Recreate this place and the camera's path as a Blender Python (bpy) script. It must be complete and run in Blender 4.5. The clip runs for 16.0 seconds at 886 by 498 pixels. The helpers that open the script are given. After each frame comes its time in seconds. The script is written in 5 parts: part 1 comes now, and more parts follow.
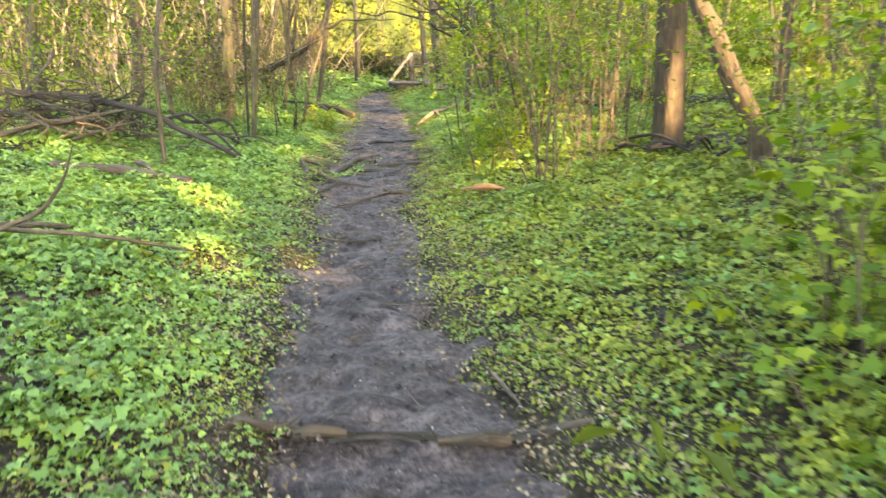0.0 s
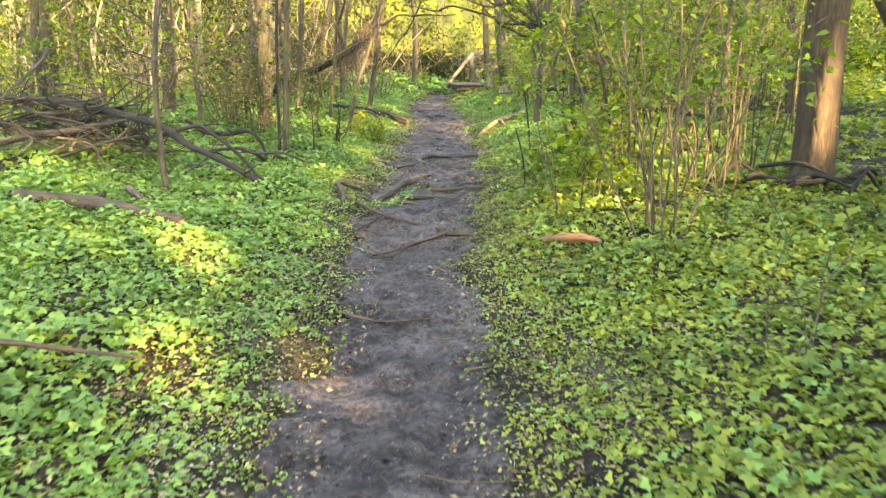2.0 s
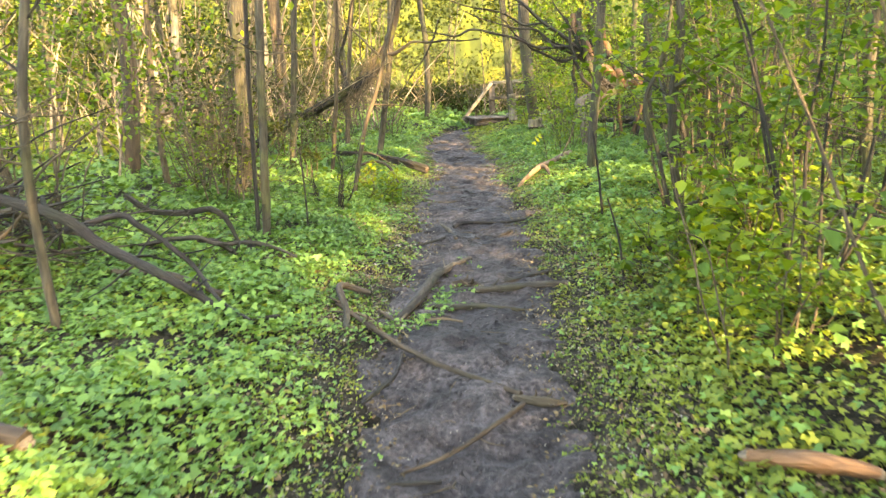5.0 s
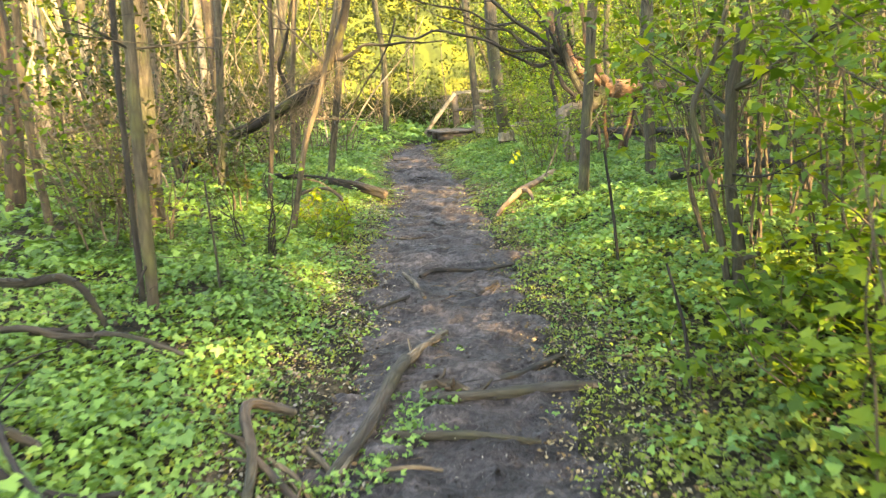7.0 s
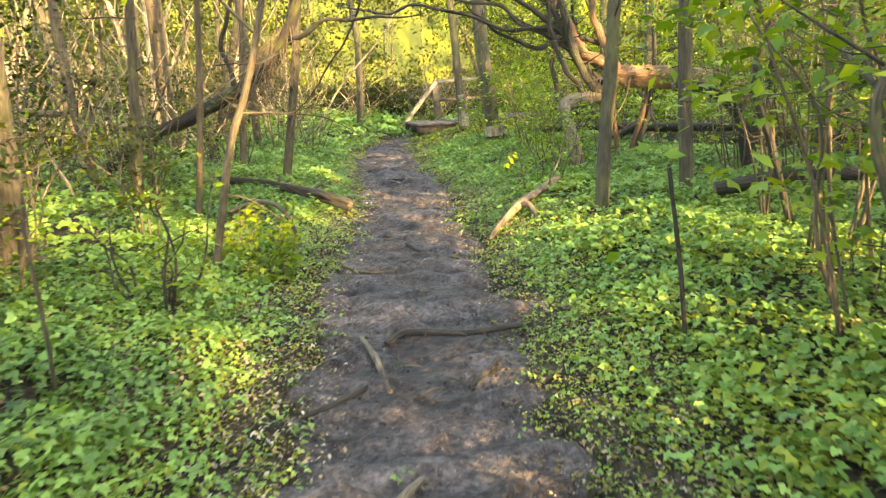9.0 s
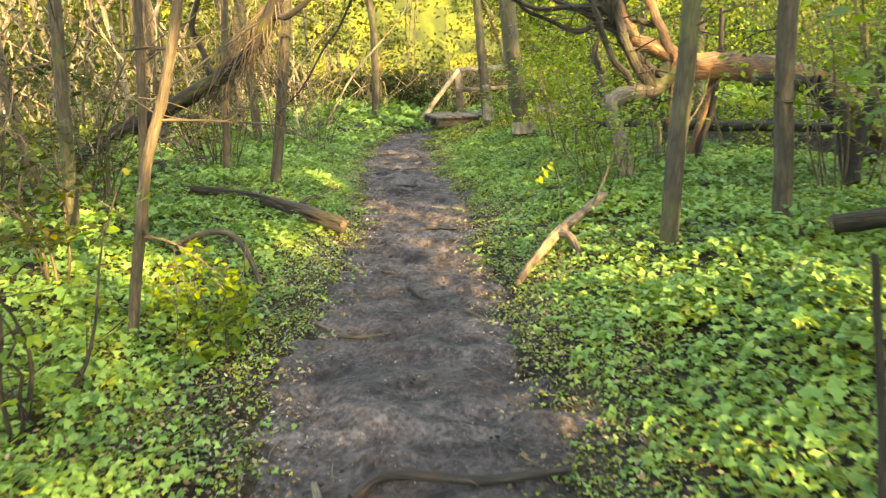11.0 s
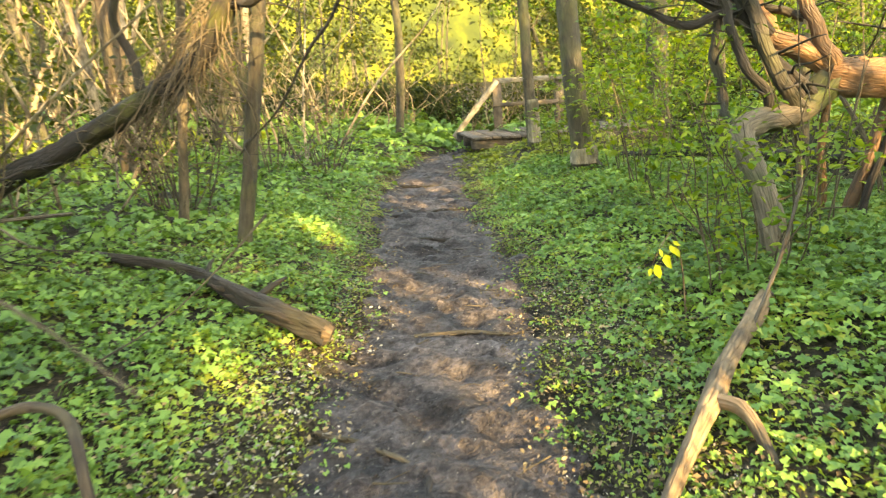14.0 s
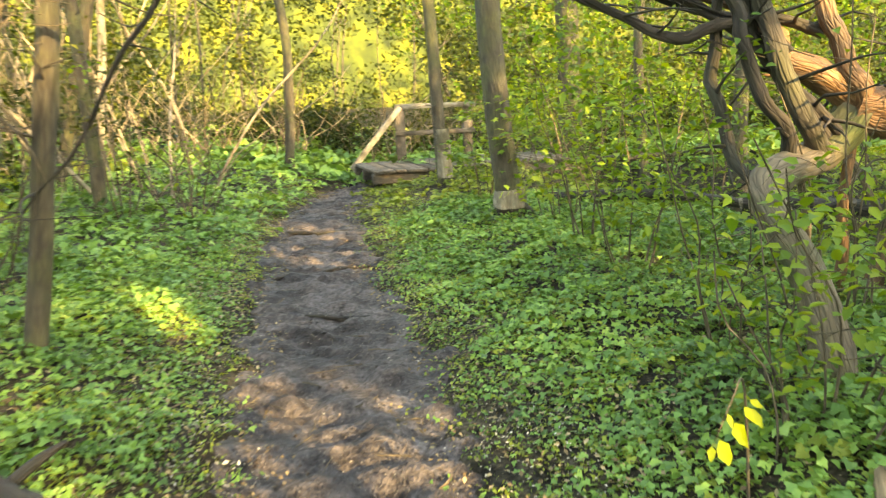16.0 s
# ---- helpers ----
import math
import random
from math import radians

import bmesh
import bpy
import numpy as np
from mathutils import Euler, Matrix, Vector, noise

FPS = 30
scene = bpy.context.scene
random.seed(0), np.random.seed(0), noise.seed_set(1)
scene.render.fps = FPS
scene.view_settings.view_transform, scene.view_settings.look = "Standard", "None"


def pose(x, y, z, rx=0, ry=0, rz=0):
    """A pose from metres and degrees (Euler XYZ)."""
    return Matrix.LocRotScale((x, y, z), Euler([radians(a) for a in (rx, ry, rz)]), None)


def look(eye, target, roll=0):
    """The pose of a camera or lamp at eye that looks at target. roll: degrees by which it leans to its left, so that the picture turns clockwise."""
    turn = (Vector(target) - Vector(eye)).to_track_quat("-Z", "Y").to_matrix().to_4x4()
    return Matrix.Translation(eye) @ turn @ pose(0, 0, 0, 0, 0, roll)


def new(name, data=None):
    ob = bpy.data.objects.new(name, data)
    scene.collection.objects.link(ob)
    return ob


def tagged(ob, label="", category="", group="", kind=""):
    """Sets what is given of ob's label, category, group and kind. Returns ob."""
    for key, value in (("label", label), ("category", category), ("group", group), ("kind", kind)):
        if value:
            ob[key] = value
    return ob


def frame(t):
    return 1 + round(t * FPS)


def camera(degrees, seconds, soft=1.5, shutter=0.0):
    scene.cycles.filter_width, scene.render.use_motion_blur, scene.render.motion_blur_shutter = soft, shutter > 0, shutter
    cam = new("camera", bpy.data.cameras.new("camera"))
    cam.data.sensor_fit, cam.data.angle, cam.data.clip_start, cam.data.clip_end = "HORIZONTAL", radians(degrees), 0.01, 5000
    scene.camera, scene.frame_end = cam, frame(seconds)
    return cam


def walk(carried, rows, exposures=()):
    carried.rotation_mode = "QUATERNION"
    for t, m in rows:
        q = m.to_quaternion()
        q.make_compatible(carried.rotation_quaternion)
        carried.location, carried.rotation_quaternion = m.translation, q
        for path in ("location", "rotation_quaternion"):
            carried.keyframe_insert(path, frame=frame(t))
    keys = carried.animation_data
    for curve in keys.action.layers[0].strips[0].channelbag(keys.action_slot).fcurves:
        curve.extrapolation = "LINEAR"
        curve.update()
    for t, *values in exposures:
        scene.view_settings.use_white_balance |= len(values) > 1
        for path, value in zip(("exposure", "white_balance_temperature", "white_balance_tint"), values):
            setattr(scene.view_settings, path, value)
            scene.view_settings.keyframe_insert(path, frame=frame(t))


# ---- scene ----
cam = camera(63.1, 16.0, soft=1.3, shutter=0.5)
METRES, EYE, TILT, LEAN, TURN = 15.6, 1.5, 0.0, 0.0, 7.6
ROWS = [
    (0.0, 0.0, 0.0, 0.0, -0.42, -15.58, 1.52),
    (0.5, -0.003, 0.0345, -0.0, 2.08, -15.26, 2.97),
    (1.0, -0.0075, 0.0662, 0.0007, 2.51, -16.58, 2.62),
    (1.5, -0.0068, 0.1023, -0.0013, 2.56, -15.37, 0.68),
    (2.0, -0.008, 0.1329, -0.0004, 4.18, -15.51, 1.25),
    (2.5, -0.0108, 0.1661, 0.0009, 3.88, -16.6, 1.5),
    (3.0, -0.0113, 0.2038, 0.0003, 2.78, -16.82, 1.4),
    (3.5, -0.017, 0.2308, 0.0032, 3.65, -16.72, 2.12),
    (4.0, -0.0291, 0.2567, 0.0049, 4.78, -15.5, 3.61),
    (6.5, -0.0475, 0.4158, -0.0021, 2.99, -11.97, 3.91),
    (7.0, -0.0522, 0.4468, -0.0014, 1.5, -12.52, 4.1),
    (7.5, -0.0528, 0.4821, -0.0023, 1.08, -12.6, 3.85),
    (8.0, -0.0567, 0.5147, -0.0056, 0.8, -13.0, 3.58),
    (8.5, -0.0578, 0.546, -0.0053, 0.4, -13.28, 3.56),
    (9.0, -0.0541, 0.5795, -0.0043, 0.02, -13.42, 3.67),
    (11.5, -0.0502, 0.7258, -0.0022, 3.88, -14.33, 3.3),
    (12.0, -0.0535, 0.7613, -0.0005, 6.69, -13.15, 4.5),
    (12.5, -0.0609, 0.7903, -0.0001, 7.1, -12.63, 5.12),
    (13.0, -0.066, 0.8157, 0.0013, 6.41, -12.43, 4.56),
    (13.5, -0.0606, 0.8454, 0.0007, 5.67, -12.57, 3.89),
    (14.0, -0.0609, 0.8713, -0.0026, 4.53, -13.36, 3.44),
    (14.5, -0.0647, 0.9006, -0.0019, 1.73, -14.01, 3.36),
    (15.0, -0.0629, 0.9322, -0.0018, 1.12, -12.72, 2.79),
    (15.5, -0.065, 0.959, -0.002, 0.19, -11.55, 2.57),
    (16.0, -0.0697, 0.99, -0.0021, -3.51, -11.85, 2.38),
]
walk(cam, [(t, pose(0, 0, EYE, TILT, LEAN, TURN) @ pose(METRES * x, METRES * y, METRES * z, 90 + pitch, roll, yaw)) for t, x, y, z, yaw, pitch, roll in ROWS],
     exposures=[(0.0, 4.12, 9300, 14), (4.0, 4.03, 9200, 12), (8.0, 4.0, 9700, 10), (12.0, 3.89, 10800, 8), (16.0, 3.95, 10700, 4)])

# ---- light ----
SUN_AZ = Vector((0.74, -0.67))            # where the sun stands, seen from above
SUN_UP = 0.33                             # its rise over one metre
TO_SUN = Vector((SUN_AZ.x, SUN_AZ.y, SUN_UP)).normalized()
world = bpy.data.worlds.new("sky")
scene.world = world
world.use_nodes = True
wn = world.node_tree
sky = wn.nodes.new("ShaderNodeTexSky")
sky.sky_type = "NISHITA"
sky.sun_disc = False
sky.sun_elevation = math.asin(TO_SUN.z)
sky.sun_rotation = math.atan2(SUN_AZ.x, SUN_AZ.y)
wn.links.new(sky.outputs[0], wn.nodes["Background"].inputs[0])
wn.nodes["Background"].inputs[1].default_value = 0.15
lamp = bpy.data.lights.new("sun", "SUN")
lamp.energy, lamp.angle, lamp.color = 2.7, radians(0.6), (1.0, 0.8, 0.5)
sun = new("sun", lamp)
sun.matrix_world = look((30, -30, 30), Vector((30, -30, 30)) - TO_SUN * 10)

RNG = np.random.default_rng(7)


# ---- materials ----
def nodes_of(name):
    m = bpy.data.materials.new(name)
    m.use_nodes = True
    return m, m.node_tree.nodes, m.node_tree.links


def ramp(n, stops):
    r = n.new("ShaderNodeValToRGB")
    while len(r.color_ramp.elements) < len(stops):
        r.color_ramp.elements.new(0.5)
    for e, (p, c) in zip(r.color_ramp.elements, stops):
        e.position, e.color = p, (*c, 1)
    return r


def noise_tex(n, l, source, scale, detail=4.0, stretch=(1, 1, 1)):
    mp = n.new("ShaderNodeMapping")
    mp.inputs["Scale"].default_value = stretch
    l.new(source, mp.inputs["Vector"])
    t = n.new("ShaderNodeTexNoise")
    t.inputs["Scale"].default_value, t.inputs["Detail"].default_value = scale, detail
    l.new(mp.outputs[0], t.inputs["Vector"])
    return t.outputs[0]


def mix_color(n, l, fac, a, b, mode="MIX"):
    x = n.new("ShaderNodeMix")
    x.data_type, x.blend_type = "RGBA", mode
    for sock, v in ((x.inputs[0], fac), (x.inputs[6], a), (x.inputs[7], b)):
        if isinstance(v, (int, float)):
            sock.default_value = v
        elif isinstance(v, tuple):
            sock.default_value = (*v, 1)
        else:
            l.new(v, sock)
    return x.outputs[2]


def bump(n, l, height, strength, distance):
    b = n.new("ShaderNodeBump")
    b.inputs["Strength"].default_value, b.inputs["Distance"].default_value = strength, distance
    l.new(height, b.inputs["Height"])
    return b.outputs[0]


def bark(name, dark, light, patch, ridge=28.0, amount=0.35, rough=0.9):
    """Bark or bare wood: grain runs along the stem, with patches of moss, lichen or bared wood."""
    m, n, l = nodes_of(name)
    at = n.new("ShaderNodeAttribute")
    at.attribute_name = "grain"
    v = at.outputs["Vector"]
    fine = noise_tex(n, l, v, ridge, 6, (1, 1, 0.16))
    wide = noise_tex(n, l, v, 2.6, 5)
    blot = noise_tex(n, l, v, 7.0, 6)
    base = ramp(n, [(0.25, dark), (0.75, light)])
    l.new(fine, base.inputs[0])
    where = ramp(n, [(0.62 - amount * 0.4, (0, 0, 0)), (0.74 - amount * 0.3, (1, 1, 1))])
    l.new(wide, where.inputs[0])
    c = mix_color(n, l, where.outputs[0], base.outputs[0], patch)
    tone = ramp(n, [(0.3, (0.62, 0.6, 0.58)), (0.7, (1.15, 1.12, 1.1))])
    l.new(blot, tone.inputs[0])
    c = mix_color(n, l, 1.0, c, tone.outputs[0], "MULTIPLY")
    crack = n.new("ShaderNodeTexVoronoi")
    crack.feature = "DISTANCE_TO_EDGE"
    mp = n.new("ShaderNodeMapping")
    mp.inputs["Scale"].default_value = (ridge * 1.1, ridge * 1.1, ridge * 0.22)
    l.new(v, mp.inputs["Vector"])
    warp = mix_color(n, l, 0.12, mp.outputs[0], blot, "ADD")
    l.new(warp, crack.inputs["Vector"])
    crack.inputs["Scale"].default_value = 1.0
    gap = ramp(n, [(0.0, (0.45, 0.43, 0.42)), (0.22, (1, 1, 1))])
    l.new(crack.outputs[0], gap.inputs[0])
    c = mix_color(n, l, 0.55, c, gap.outputs[0], "MULTIPLY")
    p = n["Principled BSDF"]
    l.new(c, p.inputs["Base Color"])
    p.inputs["Roughness"].default_value = rough
    hs = n.new("ShaderNodeMath")
    hs.operation = "MULTIPLY_ADD"
    hs.inputs[1].default_value = 0.8
    l.new(gap.outputs[0], hs.inputs[0])
    l.new(fine, hs.inputs[2])
    l.new(bump(n, l, hs.outputs[0], 0.8, 0.013), p.inputs["Normal"])
    return m


def leaf(name, stops, through_light=0.4, rough=0.55, drift_scale=0.55, each=0.62, gloss=0.28):
    """Leaves: each its own tint, drifting over the plant, light shining through."""
    m, n, l = nodes_of(name)
    g = n.new("ShaderNodeNewGeometry")
    tint = ramp(n, stops)
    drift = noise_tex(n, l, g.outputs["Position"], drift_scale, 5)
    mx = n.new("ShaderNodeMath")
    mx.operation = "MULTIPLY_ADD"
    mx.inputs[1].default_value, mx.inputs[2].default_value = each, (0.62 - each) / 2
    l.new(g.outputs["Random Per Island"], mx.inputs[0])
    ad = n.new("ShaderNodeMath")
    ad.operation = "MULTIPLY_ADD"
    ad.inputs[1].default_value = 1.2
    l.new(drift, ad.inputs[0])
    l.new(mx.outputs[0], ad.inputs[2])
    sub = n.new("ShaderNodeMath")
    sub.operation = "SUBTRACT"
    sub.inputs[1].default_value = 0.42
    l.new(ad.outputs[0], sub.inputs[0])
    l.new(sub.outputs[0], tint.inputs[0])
    p = n["Principled BSDF"]
    l.new(tint.outputs[0], p.inputs["Base Color"])
    p.inputs["Roughness"].default_value = rough
    p.inputs["Specular IOR Level"].default_value = gloss
    tr = n.new("ShaderNodeBsdfTranslucent")
    warm = mix_color(n, l, 1.0, tint.outputs[0], (1.25, 1.1, 0.45), "MULTIPLY")
    l.new(warm, tr.inputs[0])
    ms = n.new("ShaderNodeMixShader")
    ms.inputs[0].default_value = through_light
    l.new(p.outputs[0], ms.inputs[1])
    l.new(tr.outputs[0], ms.inputs[2])
    l.new(ms.outputs[0], n["Material Output"].inputs[0])
    return m


def soil(name, dark, mid, light, rough, depth, spots, even=0.0):
    m, n, l = nodes_of(name)
    g = n.new("ShaderNodeNewGeometry")
    v = g.outputs["Position"]
    wide, mid_n, fine = noise_tex(n, l, v, 1.3, 5), noise_tex(n, l, v, 9.0, 9), noise_tex(n, l, v, 70.0, 5)
    base = ramp(n, [(0.3, dark), (0.52, mid), (0.75, light)])
    l.new(wide, base.inputs[0])
    tone = ramp(n, [(0.34, (0.4 + 0.4 * even,) * 3), (0.64, (1.5 - 0.32 * even,) * 3)])
    l.new(mid_n, tone.inputs[0])
    c = mix_color(n, l, 1.0, base.outputs[0], tone.outputs[0], "MULTIPLY")
    clod = ramp(n, [(0.36, (0.45 + 0.27 * even,) * 3), (0.62, (1.45 - 0.22 * even,) * 3)])
    l.new(noise_tex(n, l, v, 34.0, 6), clod.inputs[0])
    c = mix_color(n, l, 1.0, c, clod.outputs[0], "MULTIPLY")
    if even:
        streak = ramp(n, [(0.36, (0.4, 0.39, 0.39)), (0.5, (1.04, 1.03, 1.03)), (0.7, (1.16, 1.15, 1.14))])
        l.new(noise_tex(n, l, v, 5.0, 7, (0.3, 1.5, 1)), streak.inputs[0])
        c = mix_color(n, l, 0.68, c, streak.outputs[0], "MULTIPLY")
    fleck = ramp(n, [(0.66, (0, 0, 0)), (0.72, (1, 1, 1))])
    l.new(fine, fleck.inputs[0])
    c = mix_color(n, l, fleck.outputs[0], c, spots)
    p = n["Principled BSDF"]
    l.new(c, p.inputs["Base Color"])
    p.inputs["Specular IOR Level"].default_value = 0.12
    wet = ramp(n, [(0.35, (rough - 0.25,) * 3), (0.6, (rough,) * 3)])
    l.new(wide, wet.inputs[0])
    l.new(wet.outputs[0], p.inputs["Roughness"])
    hs = n.new("ShaderNodeMath")
    hs.operation = "MULTIPLY_ADD"
    hs.inputs[1].default_value = 0.25
    l.new(fine, hs.inputs[0])
    l.new(mid_n, hs.inputs[2])
    l.new(bump(n, l, hs.outputs[0], 0.9, depth), p.inputs["Normal"])
    return m


MUD = soil("trodden_mud", (0.03, 0.0252, 0.0255), (0.058, 0.0485, 0.047), (0.096, 0.081, 0.078), 0.7, 0.09, (0.22, 0.19, 0.165), 0.5)
LITTER = soil("leaf_litter", (0.012, 0.0098, 0.0068), (0.03, 0.0245, 0.016), (0.062, 0.05, 0.032), 0.95, 0.07, (0.22, 0.17, 0.11))
BARK_GREY = bark("grey_bark", (0.026, 0.0215, 0.0145), (0.1, 0.084, 0.055), (0.075, 0.076, 0.03))
BARK_BROWN = bark("brown_bark", (0.025, 0.0175, 0.0112), (0.108, 0.075, 0.044), (0.062, 0.048, 0.025), 20)
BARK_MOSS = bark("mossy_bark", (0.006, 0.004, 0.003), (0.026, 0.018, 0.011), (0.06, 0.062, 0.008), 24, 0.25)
BARK_DARK = bark("dark_wet_bark", (0.0096, 0.0072, 0.006), (0.042, 0.0318, 0.024), (0.027, 0.024, 0.012), 30)
BARK_LOG = bark("weathered_log_bark", (0.0165, 0.0132, 0.0099), (0.0825, 0.066, 0.0468), (0.0385, 0.0358, 0.0165), 26, 0.35)
WOOD_BARE = bark("barkless_wood", (0.12, 0.058, 0.026), (0.29, 0.15, 0.066), (0.07, 0.04, 0.022), 34, 0.35, 0.75)
WOOD_PALE = bark("weathered_pale_wood", (0.088, 0.068, 0.048), (0.24, 0.196, 0.136), (0.064, 0.048, 0.032), 34, 0.4, 0.85)
TWIG = bark("twig_bark", (0.05, 0.037, 0.023), (0.185, 0.14, 0.085), (0.062, 0.0496, 0.0279), 40)
BARK_PEEL = bark("peeling_pale_bark", (0.075, 0.058, 0.038), (0.2, 0.158, 0.105), (0.06, 0.074, 0.018), 24, 0.3, 0.85)
BARK_FORK = bark("half_stripped_wood", (0.13, 0.085, 0.048), (0.36, 0.245, 0.14), (0.06, 0.046, 0.03), 28, 0.42, 0.85)
BLEACHED = bark("bleached_dead_wood", (0.16, 0.125, 0.082), (0.42, 0.345, 0.235), (0.08, 0.062, 0.038), 26, 0.4)
# sunlight on far trunks put into a pale bark colour; also used for gnawed wood
BARK_PALE = bark("pale_sunlit_bark", (0.16, 0.13, 0.09), (0.42, 0.37, 0.28), (0.1, 0.085, 0.05), 26, 0.4)
TIMBER = bark("bridge_timber", (0.065, 0.0507, 0.0377), (0.1625, 0.1333, 0.104), (0.0455, 0.039, 0.0292), 26, 0.35)
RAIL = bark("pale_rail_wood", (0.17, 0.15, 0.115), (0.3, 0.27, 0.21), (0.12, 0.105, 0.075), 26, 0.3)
# herb greens, the right carpet warmed and the left cooled to carry sunlight and skylight
HERB_SUN_TINT = leaf("herb_leaf_sun_tint", [(0.0, (0.035, 0.052, 0.012)), (0.3, (0.11, 0.155, 0.028)), (0.6, (0.205, 0.255, 0.043)), (0.85, (0.31, 0.345, 0.058)), (1.0, (0.42, 0.41, 0.085))], 0.36, 0.5, 0.8, 0.5, 0.25)
ELDER_SKY_TINT = leaf("ground_elder_leaf_sky_tint", [(0.0, (0.028, 0.064, 0.017)), (0.3, (0.08, 0.17, 0.04)), (0.6, (0.155, 0.285, 0.064)), (0.85, (0.25, 0.385, 0.082)), (1.0, (0.39, 0.45, 0.11))], 0.34, 0.45, 0.8, 0.55, 0.36)
SPRING = leaf("spring_leaf", [(0.0, (0.022, 0.058, 0.008)), (0.45, (0.092, 0.172, 0.016)), (1.0, (0.27, 0.325, 0.027))], 0.45)
# near-black stops paint the shaded gaps between leaf clumps into the colour
GOLD = leaf("yellow_green_leaf_shade_gaps", [(0.0, (0.002, 0.0065, 0.001)), (0.3, (0.0095, 0.021, 0.0017)), (0.6, (0.038, 0.05, 0.003)), (1.0, (0.14, 0.125, 0.006))], 0.4, drift_scale=0.45, each=0.36)
# leaf colour brightened to carry the sun shining through two small plants
LIME_SUNLIT = leaf("sunlit_yellow_leaf", [(0.0, (0.07, 0.13, 0.008)), (0.5, (0.17, 0.235, 0.011)), (1.0, (0.29, 0.31, 0.015))], 0.5)
DRY = leaf("dry_leaf", [(0.0, (0.05, 0.033, 0.016)), (0.5, (0.13, 0.09, 0.045)), (1.0, (0.36, 0.29, 0.16))], 0.1, 0.8)
CHIP = leaf("pale_litter", [(0.0, (0.06, 0.052, 0.043)), (0.5, (0.19, 0.165, 0.13)), (1.0, (0.5, 0.46, 0.38))], 0.1, 0.8)
m_, n_, l_ = nodes_of("still_water")
n_["Principled BSDF"].inputs["Base Color"].default_value = (0.012, 0.013, 0.008, 1)
n_["Principled BSDF"].inputs["Roughness"].default_value = 0.08
WATER = m_


# ---- lie of the land ----
PATH_Y = [-40, -6, 0, 2.9, 3.6, 4.8, 6.5, 7.1, 9.0, 10.8, 12.2, 14.1, 16.3, 18.0, 19.5, 22.3, 24.8, 27.0, 28.4, 30.0, 60]
PATH_L = [3.0, 0.3, -0.75, -1.37, -1.5, -1.81, -2.07, -2.32, -2.78, -3.12, -3.33, -3.82, -4.12, -4.42, -4.82, -5.65, -6.25, -6.4, -6.15, -5.9, -5.9]
PATH_R = [4.1, 1.4, 0.45, 0.1, -0.36, -0.71, -1.09, -1.29, -1.51, -1.76, -2.04, -2.37, -2.84, -3.25, -3.5, -4.4, -4.96, -5.4, -5.5, -5.6, -5.7]
PATH_Z = -0.168                           # height of the trodden mud
DITCH_Y = [10.0, 16.0, 20.0, 24.0, 28.0, 33.0, 60.0]
DITCH_X = [9.0, 5.0, 2.2, 0.8, -0.6, -2.2, -6.0]


def wave(x, y, f, s=0.0):
    """A cheap smooth unevenness, about -1 to 1."""
    return (np.sin(x * f + 1.7 * np.sin(y * f * 0.7 + s) + s) + np.sin(y * f * 1.13 + 1.3 * np.sin(x * f * 0.8 - s) + 2.1 * s)) * 0.5


def side(x, y):
    """How far a place lies outside the trodden path: below 0 on it."""
    y = np.asarray(y, float)
    w = 0.07 * wave(x, y, 3.1) + 0.05 * wave(x, y, 8.0, 1.0) + 0.035 * wave(x, y, 21.0, 2.0) + 0.02 * wave(x, y, 47.0, 0.7)
    left, right = np.interp(y, PATH_Y, PATH_L), np.interp(y, PATH_Y, PATH_R)
    return np.maximum(left - x, x - right) + w, x < (left + right) / 2


def land(x, y):
    x, y = np.asarray(x, float), np.asarray(y, float)
    d, is_left = side(x, y)
    out = np.maximum(d + 0.12, 0)
    z = np.where(is_left, 0.23 * np.minimum(out, 1.3) + 0.11 * np.clip(out - 1.3, 0, 1.5) + 0.05 * np.clip(out - 2.8, 0, 8), 0.2 * np.minimum(out, 1.6))
    z = z - 0.165 + 0.03 * wave(x, y, 1.1, 2.0) * np.clip(out, 0.2, 1) + 0.015 * wave(x, y, 4.3) + 0.008 * wave(x, y, 11.0, 3.0)
    dip = np.clip((0.05 - d) / 0.3, 0, 1)
    z = z - 0.14 * dip * dip * (3 - 2 * dip) * (y < 30)
    ditch = np.abs(x - np.interp(y, DITCH_Y, DITCH_X)) * (y > 9)
    cut = np.clip((2.2 - ditch) / 1.6, 0, 1) * np.clip((y - 15) / 6, 0, 1)
    return z - 1.15 * cut * cut * (3 - 2 * cut)


def ground_at(x, y):
    return float(land(x, y))


